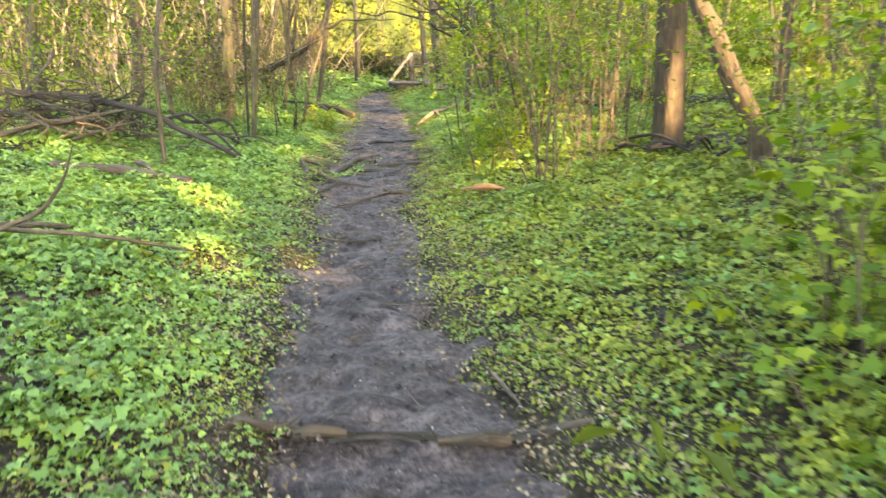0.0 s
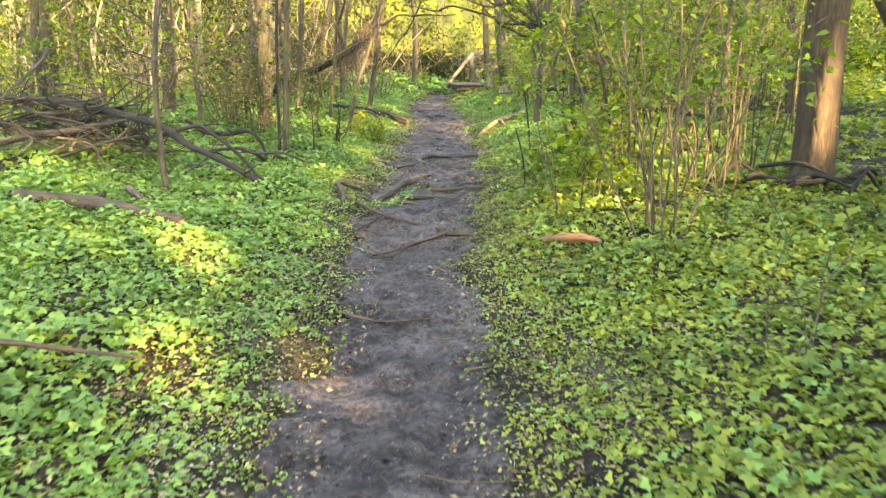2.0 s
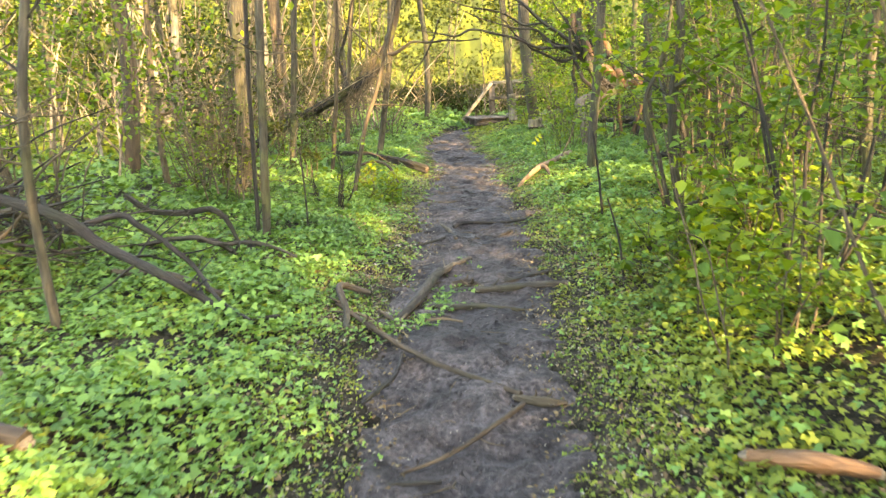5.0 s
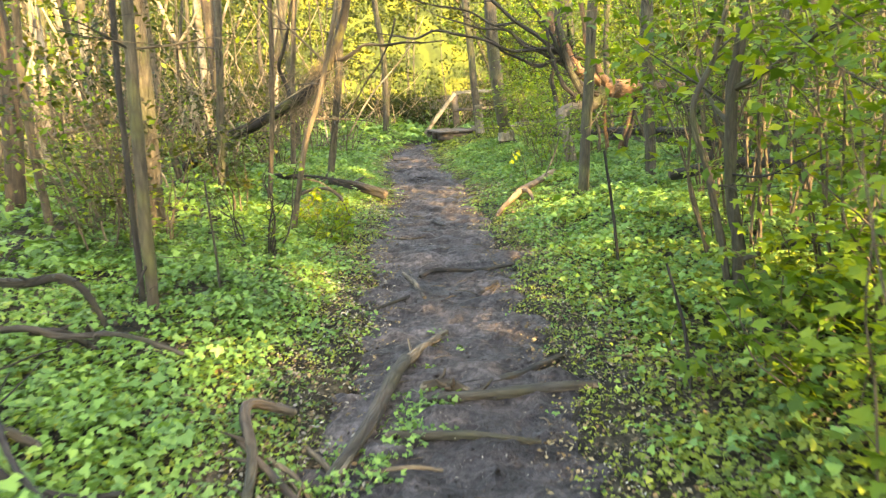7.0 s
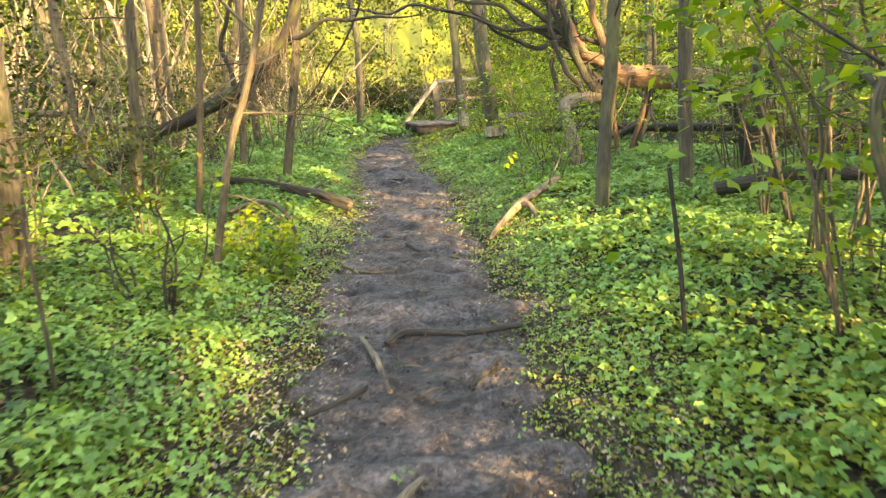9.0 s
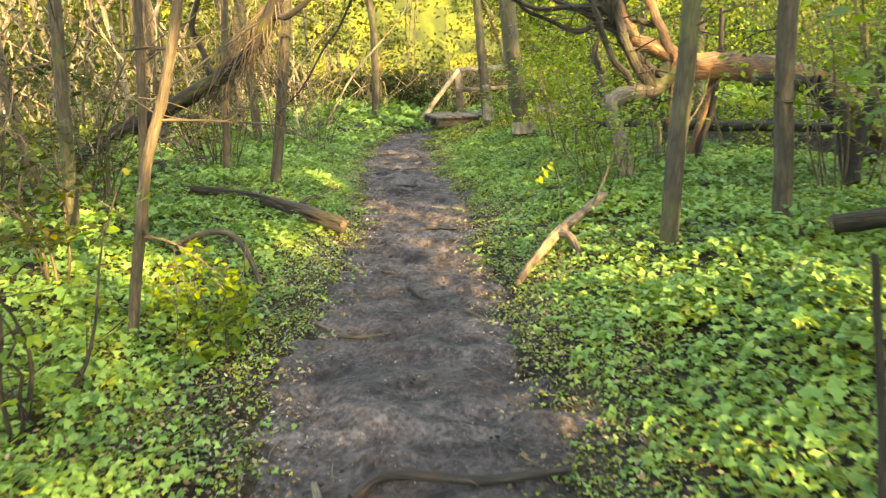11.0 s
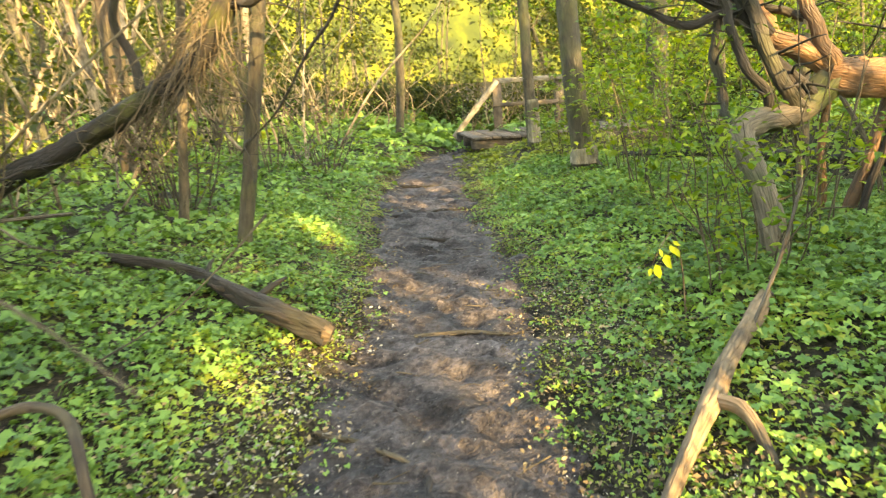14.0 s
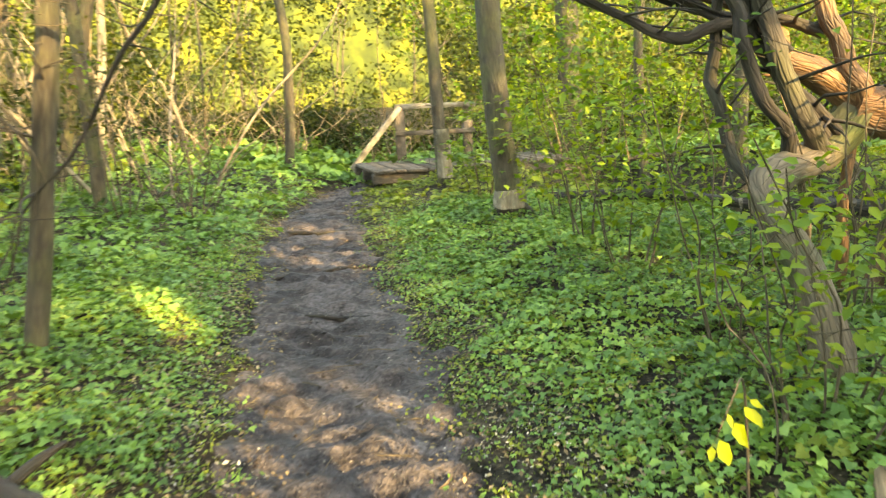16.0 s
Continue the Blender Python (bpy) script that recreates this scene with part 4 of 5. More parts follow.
for k in range(34):
    a = np.array([RNG.uniform(-1.5, 0.6), RNG.uniform(19.6, 21.6), RNG.uniform(0.1, 1.6)])
    e = a + RNG.normal(0, 0.4, 3)
    branch_part(t, [a, (a + e) / 2 + RNG.normal(0, 0.08, 3), e], [0.012, 0.009, 0.003], TWIG if k % 2 else BARK_DARK, "twig", 5)

for pts, rr, mt, lb in (([(-2.6, 24.1, 0.2), (-1.8, 23.6, 0.28), (-1.2, 23.1, 0.33), (-0.3, 22.8, 0.2)], 0.07, BARK_DARK, "dark rotten log by the ditch"), ([(-1.9, 27.2, 0.35), (-1.04, 27.0, 0.4), (0.4, 26.6, 0.5)], 0.06, BARK_LOG, "grey log across the ditch"),
                    ([(-0.9, 21.9, 0.4), (0.2, 21.7, 0.35), (1.6, 21.2, 0.3)], 0.08, BARK_DARK, "dark log lying over the ditch"), ([(-1.4, 22.6, -0.1), (-0.9, 21.6, 0.2), (-0.4, 20.9, 0.55)], 0.06, BARK_DARK, "slanting dark log in the ditch"),
                    ([(-0.5, 15.6, 0.3), (0.2, 15.4, 0.42), (0.9, 15.6, 0.35), (1.6, 15.4, 0.2)], 0.06, BARK_DARK, "dark fallen limb among herbs"), ([(0.3, 17.6, 0.2), (0.25, 17.8, 0.8), (-0.1, 17.9, 1.1), (-0.5, 17.9, 1.15)], 0.08, BARK_MOSS, "twisted rotten stump limb"),
                    ([(0.3, 17.6, 0.2), (0.45, 17.7, 0.9), (0.6, 17.7, 1.5)], 0.06, BARK_DARK, "broken upright limb of a rotten stump"), ([(-9.5, 17.0, 1.2), (-8.2, 16.6, 1.35), (-7.2, 16.2, 1.3)], 0.05, TWIG, "dead limb caught in the undergrowth")):
    log(pts, [rr, rr * 1.05, rr * 0.85, rr * 0.7], lb, mt, stubs=3)

# ---- footbridge ----
B1, B2 = Vector((-5.25, 27.5, 0.24)), Vector((-5.97, 29.4, 0.24))
ALONG = Vector((0.925, 0.38, 0)).normalized()
ACROSS = (B2 - B1).normalized()
SPIN = Matrix.Rotation(math.atan2(ACROSS.y, ACROSS.x), 4, "Z")
t = thing("footbridge", B1 - Vector((0, 0, 0.2)), "weathered plank footbridge with a pale wooden handrail", "bridge")
for k in range(20):
    g = Geo()
    g.box(Matrix.Translation((B1 + B2) / 2 + ALONG * (0.1 + k * 0.2) + Vector((0, 0, RNG.normal(0, 0.006)))) @ SPIN @ Matrix.Rotation(RNG.normal(0, 0.01), 4, "Z"), (B2 - B1).length + RNG.normal(0, 0.02), 0.185, 0.05, 0.003)
    part("plank", g, TIMBER, t, smooth=False)
for off in (0.12, 1.0, 1.88):
    g = Geo()
    g.box(Matrix.Translation(B1 + ACROSS * off + ALONG * 2.0 - Vector((0, 0, 0.125))) @ SPIN, 0.14, 4.0, 0.19, 0.003)
    part("beam", g, TIMBER, t, smooth=False)
for q in (1.0, 2.45):
    g = Geo()
    g.box(Matrix.Translation(B2 + ALONG * q + ACROSS * 0.05 + Vector((0, 0, 0.42))) @ SPIN, 0.1, 0.2, 1.24, 0.002)
    part("post", g, TIMBER, t, smooth=False)
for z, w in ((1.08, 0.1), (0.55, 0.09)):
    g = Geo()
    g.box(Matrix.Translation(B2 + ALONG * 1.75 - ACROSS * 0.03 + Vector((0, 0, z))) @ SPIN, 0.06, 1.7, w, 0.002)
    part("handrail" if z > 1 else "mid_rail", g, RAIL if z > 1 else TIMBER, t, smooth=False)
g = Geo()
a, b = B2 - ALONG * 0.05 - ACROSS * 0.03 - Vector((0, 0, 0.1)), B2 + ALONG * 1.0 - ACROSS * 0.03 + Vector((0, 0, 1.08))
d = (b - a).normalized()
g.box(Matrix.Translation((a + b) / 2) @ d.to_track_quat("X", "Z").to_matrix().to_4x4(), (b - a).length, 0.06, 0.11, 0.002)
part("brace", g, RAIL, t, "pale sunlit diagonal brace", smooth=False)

# ---- shrubs and saplings ----
bush(0.11, 7.5, 12, 3.0, 1.0, "tall multi-stemmed hazel shrub with tan shoots", n_leaves=1000, leaf_size=0.06, thick=0.0095, low=0.3)
bush(-0.55, 8.5, 7, 1.3, 0.35, "low leafy green shrub at the path side", n_leaves=420, leaf_size=0.05, thick=0.007, low=0.2)
bush(0.0, 9.6, 6, 3.4, 1.3, "tall crooked hazel with dark stems", n_leaves=1000, leaf_size=0.065, thick=0.012, mat=BARK_DARK, low=0.3)
bush(-0.25, 10.4, 6, 2.4, 0.7, "thin-stemmed shrub with fresh leaves", n_leaves=520, leaf_size=0.06, thick=0.007)
bush(0.47, 5.2, 4, 0.75, 0.12, "small thin seedling with few leaves", n_leaves=60, leaf_size=0.03, thick=0.004, shoots=2)
bush(1.45, 3.15, 11, 1.25, 0.55, "broad-leaved maple sapling clump with bright leaves", n_leaves=520, leaf_size=0.085, thick=0.008, low=0.15)
bush(1.25, 2.45, 7, 0.7, 0.4, "low broad-leaved sapling in the herbs", n_leaves=260, leaf_size=0.08, thick=0.006, low=0.15)
bush(2.0, 4.0, 9, 2.2, 0.7, "leafy green maple shrub", n_leaves=520, leaf_size=0.085, thick=0.01, low=0.2)
bush(-0.7, 9.8, 6, 0.55, 0.3, "low young maple with bright green leaves", n_leaves=170, leaf_size=0.075, thick=0.005)
bush(-0.12, 10.3, 8, 1.3, 0.5, "leafy green young maple clump", n_leaves=420, leaf_size=0.08, thick=0.008, low=0.2)
bush(0.0, 11.2, 8, 1.9, 0.6, "leafy young maple beside a dark tree", n_leaves=480, leaf_size=0.08, thick=0.009, low=0.25)
bush(-0.45, 12.7, 5, 1.2, 0.4, "sparse leafy green sapling", n_leaves=200, leaf_size=0.07, thick=0.006)
bush(0.0, 13.0, 8, 3.2, 0.7, "tall sapling clump with tan shoots", n_leaves=350, leaf_size=0.07, thick=0.014)
bush(-0.2, 14.9, 6, 2.4, 0.6, "thin shrub with yellow-green leaves", GOLD, 300, 0.07, thick=0.01)
bush(0.35, 16.4, 7, 2.6, 0.8, "shrub with layered light green leaves", n_leaves=380, leaf_size=0.07, thick=0.011)
t = thing("sapling_twig", (-2.28, 17.5, ground_at(-2.28, 17.5)), "thin twig with a few lime leaves coloured as sunlit", "sapling")
g = Geo()
z = ground_at(-2.28, 17.5)
g.tube([(-2.28, 17.5, z - 0.03), (-2.31, 17.47, z + 0.3), (-2.37, 17.36, 0.56), (-2.43, 17.27, 0.53), (-2.49, 17.22, 0.42)], [0.006, 0.005, 0.003, 0.0015], 6, 0.03)
part("stem", g, TWIG, t)
for dx, dz, ln in ((0.05, 0.0, 0.062), (0.02, -0.05, 0.055), (-0.02, -0.1, 0.06), (-0.05, -0.12, 0.05), (0.07, 0.02, 0.05), (0.0, -0.02, 0.045)):
    g = Geo()
    g.shaped(np.array([[-2.45 + dx, 17.24 + 0.2 * dx, 0.52 + dz]]), ln * 1.4, [(0, 0, 0), (0.3, 0.26, 0.02), (0.65, 0.2, 0.02), (1, 0, -0.05), (0.65, -0.2, 0.02), (0.3, -0.26, 0.02)], [(0, 2, 1), (0, 3, 2), (0, 4, 3), (0, 5, 4)], 0.15, np.array([-1.2 + 8 * dx]))
    me = g.v[0]
    mid = me[0].copy()
    me[:] = mid + (me - mid) @ np.array(Matrix.Rotation(1.0, 3, "X")).T
    part("leaf", g, LIME_SUNLIT, t)
bush(-0.5, 12.2, 7, 2.6, 0.6, "leafy maple sapling with layered bright leaves", n_leaves=520, leaf_size=0.085, thick=0.011, low=0.45)
bush(-0.25, 13.6, 7, 2.7, 0.7, "leafy maple sapling with layered bright leaves", n_leaves=520, leaf_size=0.085, thick=0.011, low=0.45)
bush(-0.85, 10.3, 7, 0.5, 0.3, "low broad-leaved maple seedlings in the herbs", n_leaves=240, leaf_size=0.085, thick=0.005, low=0.3)
bush(-0.55, 10.75, 7, 0.6, 0.35, "low broad-leaved maple seedlings in the herbs", n_leaves=260, leaf_size=0.085, thick=0.005, low=0.3)
bush(-0.6, 9.2, 7, 0.95, 0.35, "bright broad-leaved maple seedlings in the herbs", n_leaves=330, leaf_size=0.085, thick=0.006, low=0.3)
bush(0.75, 8.7, 5, 2.6, 0.7, "leafy green hazel shrub with layered leaves", n_leaves=420, leaf_size=0.07, thick=0.006, low=0.3)
bush(2.15, 6.9, 5, 2.5, 0.8, "leafy green hazel shrub with layered leaves", n_leaves=800, leaf_size=0.07, thick=0.006, low=0.35)
bush(-2.05, 17.7, 5, 1.05, 0.42, "thin sapling with round bright leaves over the herbs", n_leaves=170, leaf_size=0.06, thick=0.006, low=0.35)
bush(-1.75, 18.0, 6, 1.3, 0.5, "leafy sapling in front of the dead tree", n_leaves=240, leaf_size=0.06, thick=0.006, low=0.3)
bush(-1.15, 19.2, 6, 1.9, 0.5, "light green sapling among dead limbs", n_leaves=420, leaf_size=0.06, thick=0.007, low=0.3)
bush(-2.3, 21.6, 6, 2.1, 0.6, "light green maple sapling with layered leaves", n_leaves=480, leaf_size=0.07, thick=0.008, low=0.25)
bush(-1.9, 19.0, 5, 1.5, 0.45, "light green sapling beside a pale stem", n_leaves=300, leaf_size=0.06, thick=0.006, low=0.35)
bush(-2.15, 20.6, 6, 1.6, 0.55, "light green sapling by the dead tree", n_leaves=420, leaf_size=0.065, thick=0.007, low=0.3)
bush(-2.5, 22.6, 6, 1.5, 0.5, "light green maple sapling under a stout tree", n_leaves=420, leaf_size=0.075, thick=0.007, low=0.3)
bush(-3.3, 24.6, 6, 1.3, 0.5, "light green sapling between two trees", n_leaves=380, leaf_size=0.075, thick=0.007, low=0.3)
bush(-3.0, 26.0, 6, 1.7, 0.7, "leafy sapling before the bridge rail", n_leaves=420, leaf_size=0.08, thick=0.007, low=0.3)
bush(-4.42, 14.45, 12, 0.6, 0.22, "small shrub with yellow-green leaves coloured as sunlit", LIME_SUNLIT, 460, 0.058, thick=0.005, low=0.2, layer=0.8)
bush(-4.2, 14.1, 5, 0.4, 0.25, "low broad-leaved green seedling", n_leaves=70, leaf_size=0.08, thick=0.004)
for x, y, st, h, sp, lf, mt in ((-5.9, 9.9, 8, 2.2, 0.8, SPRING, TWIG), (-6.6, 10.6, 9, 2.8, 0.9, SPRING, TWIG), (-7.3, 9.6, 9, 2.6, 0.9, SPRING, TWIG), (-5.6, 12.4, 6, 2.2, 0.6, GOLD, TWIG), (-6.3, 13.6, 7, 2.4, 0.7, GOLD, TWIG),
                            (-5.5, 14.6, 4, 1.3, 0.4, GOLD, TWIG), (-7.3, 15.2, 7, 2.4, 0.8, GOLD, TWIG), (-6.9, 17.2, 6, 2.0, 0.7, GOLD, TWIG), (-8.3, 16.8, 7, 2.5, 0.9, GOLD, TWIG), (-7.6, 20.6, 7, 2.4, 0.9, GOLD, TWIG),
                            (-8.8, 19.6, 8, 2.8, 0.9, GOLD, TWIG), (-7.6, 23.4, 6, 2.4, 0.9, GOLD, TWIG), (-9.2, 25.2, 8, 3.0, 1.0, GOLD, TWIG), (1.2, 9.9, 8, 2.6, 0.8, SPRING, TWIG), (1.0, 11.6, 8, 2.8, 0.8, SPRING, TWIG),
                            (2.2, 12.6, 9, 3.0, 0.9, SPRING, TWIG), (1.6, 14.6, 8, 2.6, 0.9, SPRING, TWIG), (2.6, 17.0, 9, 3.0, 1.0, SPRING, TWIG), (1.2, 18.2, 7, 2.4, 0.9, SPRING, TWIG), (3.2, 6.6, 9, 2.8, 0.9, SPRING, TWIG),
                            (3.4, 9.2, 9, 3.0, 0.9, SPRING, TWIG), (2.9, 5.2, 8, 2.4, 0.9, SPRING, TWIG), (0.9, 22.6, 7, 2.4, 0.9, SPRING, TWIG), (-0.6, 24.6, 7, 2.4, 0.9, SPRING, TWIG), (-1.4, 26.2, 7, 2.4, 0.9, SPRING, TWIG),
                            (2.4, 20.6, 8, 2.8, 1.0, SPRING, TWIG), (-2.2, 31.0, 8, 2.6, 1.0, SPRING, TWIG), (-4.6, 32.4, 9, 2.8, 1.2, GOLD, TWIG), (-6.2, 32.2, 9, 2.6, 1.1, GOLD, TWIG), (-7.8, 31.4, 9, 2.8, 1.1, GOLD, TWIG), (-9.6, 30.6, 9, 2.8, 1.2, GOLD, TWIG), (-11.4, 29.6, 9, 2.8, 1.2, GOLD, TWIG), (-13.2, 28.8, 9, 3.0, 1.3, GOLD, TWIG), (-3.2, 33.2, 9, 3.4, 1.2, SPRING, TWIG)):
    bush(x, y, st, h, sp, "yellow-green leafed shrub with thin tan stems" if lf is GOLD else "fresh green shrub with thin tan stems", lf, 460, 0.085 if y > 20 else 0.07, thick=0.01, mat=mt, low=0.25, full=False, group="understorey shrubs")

t = thing("hanging_branch", (-4.2, 16.2, ground_at(-4.2, 16.2)), "thin dead branch hanging over the path side", "stick")
branch_part(t, [(-5.6, 18.7, 0.95), (-5.2, 18.6, 1.25), (-4.8, 18.4, 1.7), (-4.4, 18.3, 2.2), (-4.2, 18.2, 2.6)], [0.006, 0.01, 0.014, 0.016], BARK_DARK, "branch", 6, 8, 0.35)

# ---- brush pile ----
t = thing("brush_pile", (-6.0, 9.2, ground_at(-6.0, 9.2)), "tangled heap of dead grey branches and sticks", "brush pile")
branch_part(t, [(-7.3, 9.4, 1.1), (-6.4, 9.3, 1.02), (-5.48, 9.17, 0.86), (-4.7, 9.05, 0.58), (-4.05, 8.9, 0.32), (-3.8, 8.95, 0.14), (-3.4, 9.0, 0.08)], [0.05, 0.05, 0.045, 0.036, 0.028, 0.024, 0.014], BARK_DARK, "branch", 9, 14, 0.6)
branch_part(t, [(-7.6, 8.9, 0.5), (-6.8, 9.0, 0.6), (-6.0, 9.0, 0.72), (-5.4, 9.1, 0.8)], [0.04, 0.04, 0.035, 0.02], BARK_LOG, "branch", 9)
branch_part(t, [(-5.0, 9.1, 0.66), (-4.6, 9.2, 0.75), (-4.35, 9.2, 0.6), (-4.1, 9.2, 0.35), (-3.5, 8.8, 0.12)], [0.022, 0.02, 0.018, 0.009], BARK_DARK, "branch", 7, 8, 0.4)
for k in range(130):
    x, y = min(-5.2, -6.3 + RNG.normal(0, 0.75)), 9.25 + RNG.normal(0, 0.4)
    a, ln = RNG.normal(0, 0.9), RNG.uniform(0.4, 1.6)
    heap = 0.85 * math.exp(-((x + 6.4) / 1.0) ** 2 - ((y - 9.25) / 0.6) ** 2)
    d = np.array([math.cos(a), math.sin(a), RNG.normal(0, 0.35)]) * ln / 2
    c = np.array([x, y, ground_at(x, y) + abs(d[2]) + 0.03 + heap * RNG.uniform(0.1, 1)])
    rr = RNG.uniform(0.004, 0.016) if k % 9 else 0.024
    g = Geo()
    p, r = g.tube([c - d, c - d / 3 + RNG.normal(0, 0.05, 3), c + d / 3 + RNG.normal(0, 0.05, 3), c + d], [rr, rr * 0.8, rr * 0.3], 6, 0.08, step=0.12)
    if k % 3 == 0:
        side_shoots(g, p, r, 3, 0.3, 0.3, 0.2, 0.5, 4)
    part("stick", g, (BARK_DARK, BARK_LOG, TWIG, BARK_DARK)[k % 4], t)

# ---- logs, sticks and roots by the path ----
def lying(pts, rad, label, mat, name="stick", category="stick", sink=0.35, **more):
    """Something lying on the ground or the path: pts give x, y and how far above it."""
    out = []
    for x, y, h in pts:
        d = float(side(x, y)[0])
        z = max(ground_at(x, y), PATH_Z if d < 0.05 else -9)
        out.append((x, y, z + h + max(rad) * (1 - 2 * sink)))
    return log(out, rad, label, mat, name, category, **more)


lying([(-1.45, 2.86, -0.03), (-1.2, 2.84, 0.0), (-0.95, 2.83, 0.005), (-0.6, 2.86, -0.01), (-0.3, 2.82, 0.005), (-0.05, 2.86, 0.0), (0.25, 2.9, -0.03)], [0.012, 0.024, 0.018, 0.014, 0.022, 0.018, 0.01], "worn half-buried root forming a step across mud", BARK_DARK, "root", "root", rough=0.28, cut=False, stubs=5, sink=0.6)
for a, b, q in (((-1.4, 2.82), (-1.17, 2.84), 0.036), ((-1.08, 2.81), (-0.84, 2.83), 0.026), ((-0.3, 2.83), (-0.1, 2.83), 0.026), ((0.02, 2.85), (0.26, 2.9), 0.024)):
    lying([(*a, -0.01), ((a[0] + b[0]) / 2, (a[1] + b[1]) / 2 - 0.01, 0.01), (*b, -0.006)], [q * 0.6, q, q * 0.7], "worn brown lump of root in a mud step", BARK_BROWN, "root", "root", cut=False, stubs=3, rough=0.24, sink=0.45, sides=12)
lying([(-5.2, 7.2, 0.08), (-4.4, 7.12, 0.07), (-3.58, 7.04, 0.06)], [0.05, 0.055, 0.045], "sun-touched rotten log in the herbs", BARK_BROWN, "log", "log", stubs=2)
lying([(-3.7, 4.0, 0.25), (-3.5, 4.3, 0.2), (-3.0, 4.5, 0.17), (-2.48, 4.85, 0.12)], [0.02, 0.018, 0.015, 0.008], "long thin grey branch over the herbs", TWIG, stubs=2)
lying([(-3.75, 3.9, 0.15), (-3.6, 4.4, 0.2), (-3.55, 4.95, 0.1)], [0.03, 0.028, 0.02], "grey branch lying in herbs", TWIG)
log([(-3.9, 4.2, 0.25), (-3.49, 4.2, 0.43), (-3.19, 4.2, 0.55), (-2.99, 4.2, 0.75), (-2.88, 4.2, 0.98)], [0.02, 0.018, 0.012, 0.004], "thin curved grey branch rising from herbs", TWIG, "branch", "stick")
lying([(-3.25, 9.65, 0.04), (-2.75, 9.2, 0.05), (-2.3, 8.8, 0.03), (-1.75, 8.42, 0.03)], [0.016, 0.018, 0.016, 0.014], "long brown stick lying across the path", BARK_BROWN, stubs=4)
lying([(-2.2, 7.6, 0.0), (-1.97, 7.8, 0.03), (-1.72, 8.3, 0.03)], [0.008, 0.012, 0.014], "forked brown stick on the mud", BARK_BROWN, stubs=2)
lying([(-2.58, 8.2, 0.02), (-2.5, 8.55, 0.05), (-2.56, 8.95, 0.03)], [0.01, 0.014, 0.012], "crooked dark stick on the mud", BARK_DARK, stubs=2)
lying([(-2.3, 7.5, 0.0), (-2.0, 7.55, 0.01)], [0.012, 0.01], "short dark stick on the mud", BARK_DARK)
lying([(-1.78, 8.42, 0.0), (-1.62, 8.36, 0.01), (-1.5, 8.38, 0.0)], [0.022, 0.028, 0.012], "broken reddish wood lump at the path edge", BARK_BROWN, "root", "root", stubs=3)
lying([(-2.5, 10.36, 0.0), (-2.05, 10.42, 0.02), (-1.6, 10.46, 0.0)], [0.034, 0.038, 0.03], "barkless grey log lying across the path", BARK_LOG, "log", "log", sides=14, sink=0.42, rough=0.1, stubs=1)
lying([(-2.62, 9.95, 0.0), (-2.25, 9.93, 0.01), (-1.88, 9.9, 0.0)], [0.022, 0.026, 0.012], "thin grey log across the path", BARK_LOG, "log", "log", sink=0.2)
lying([(-2.78, 9.5, 0.01), (-2.72, 10.0, 0.03), (-2.74, 10.5, 0.03), (-2.72, 10.85, 0.03)], [0.025, 0.038, 0.042, 0.034], "thick grey log lying along the path", BARK_LOG, "log", "log", sides=14, sink=0.2, stubs=1)
lying([(-2.72, 10.85, 0.03), (-2.66, 11.05, 0.04), (-2.58, 11.3, 0.02)], [0.032, 0.028, 0.012], "broken pale log end with splinters", WOOD_PALE, "log", "log", stubs=2)
lying([(-2.55, 10.5, 0.01), (-2.42, 10.52, 0.02), (-2.3, 10.47, 0.01)], [0.03, 0.042, 0.02], "reddish broken root knob in the mud", BARK_BROWN, "root", "root", stubs=5, rough=0.22)
lying([(-2.35, 10.55, 0.0), (-2.05, 10.68, 0.02), (-1.75, 11.0, -0.01)], [0.03, 0.034, 0.022], "muddy root ridge across the path", BARK_DARK, "root", "root", sink=0.66, cut=False, rough=0.2)
lying([(-3.02, 9.2, 0.02), (-3.12, 9.5, 0.05), (-3.3, 9.88, 0.1), (-3.12, 10.0, 0.06)], [0.022, 0.026, 0.028, 0.024], "crooked grey log in the herbs", BARK_LOG, "log", "log", stubs=2)
for a, b, q in (((-2.95, 9.72), (-2.66, 9.36), 0.013), ((-2.75, 9.5), (-2.77, 9.85), 0.014), ((-3.12, 9.6), (-2.77, 9.3), 0.012), ((-2.66, 9.57), (-2.3, 9.63), 0.01), ((-3.02, 9.5), (-2.8, 9.25), 0.009)):
    lying([(*a, 0.02), ((a[0] + b[0]) / 2 + 0.03, (a[1] + b[1]) / 2, 0.04), (*b, 0.01)], [q, q, q * 0.7], "thin grey stick on the path edge", TWIG)
for pts, q, lb in (([(-5.6, 10.6, 0.68), (-5.36, 10.62, 0.53), (-5.05, 10.6, 0.5), (-4.74, 10.56, 0.54), (-4.59, 10.58, 0.43), (-4.5, 10.6, 0.2)], 0.026, "crooked dead branch sagging over the herbs"),
                   ([(-5.24, 10.15, 0.3), (-4.85, 10.1, 0.37), (-4.57, 10.05, 0.39), (-4.43, 10.1, 0.33), (-4.05, 10.1, 0.33), (-3.76, 10.15, 0.2)], 0.018, "long thin dead branch over the herbs"),
                   ([(-4.57, 10.05, 0.38), (-4.45, 10.2, 0.3), (-4.3, 10.3, 0.12)], 0.022, "short dark branch leaning in the herbs")):
    log(pts, [q, q * 1.1, q * 0.95, q * 0.6], lb, BARK_DARK if q > 0.02 else BARK_LOG, "branch", "stick", stubs=5, rough=0.14, cut=False)
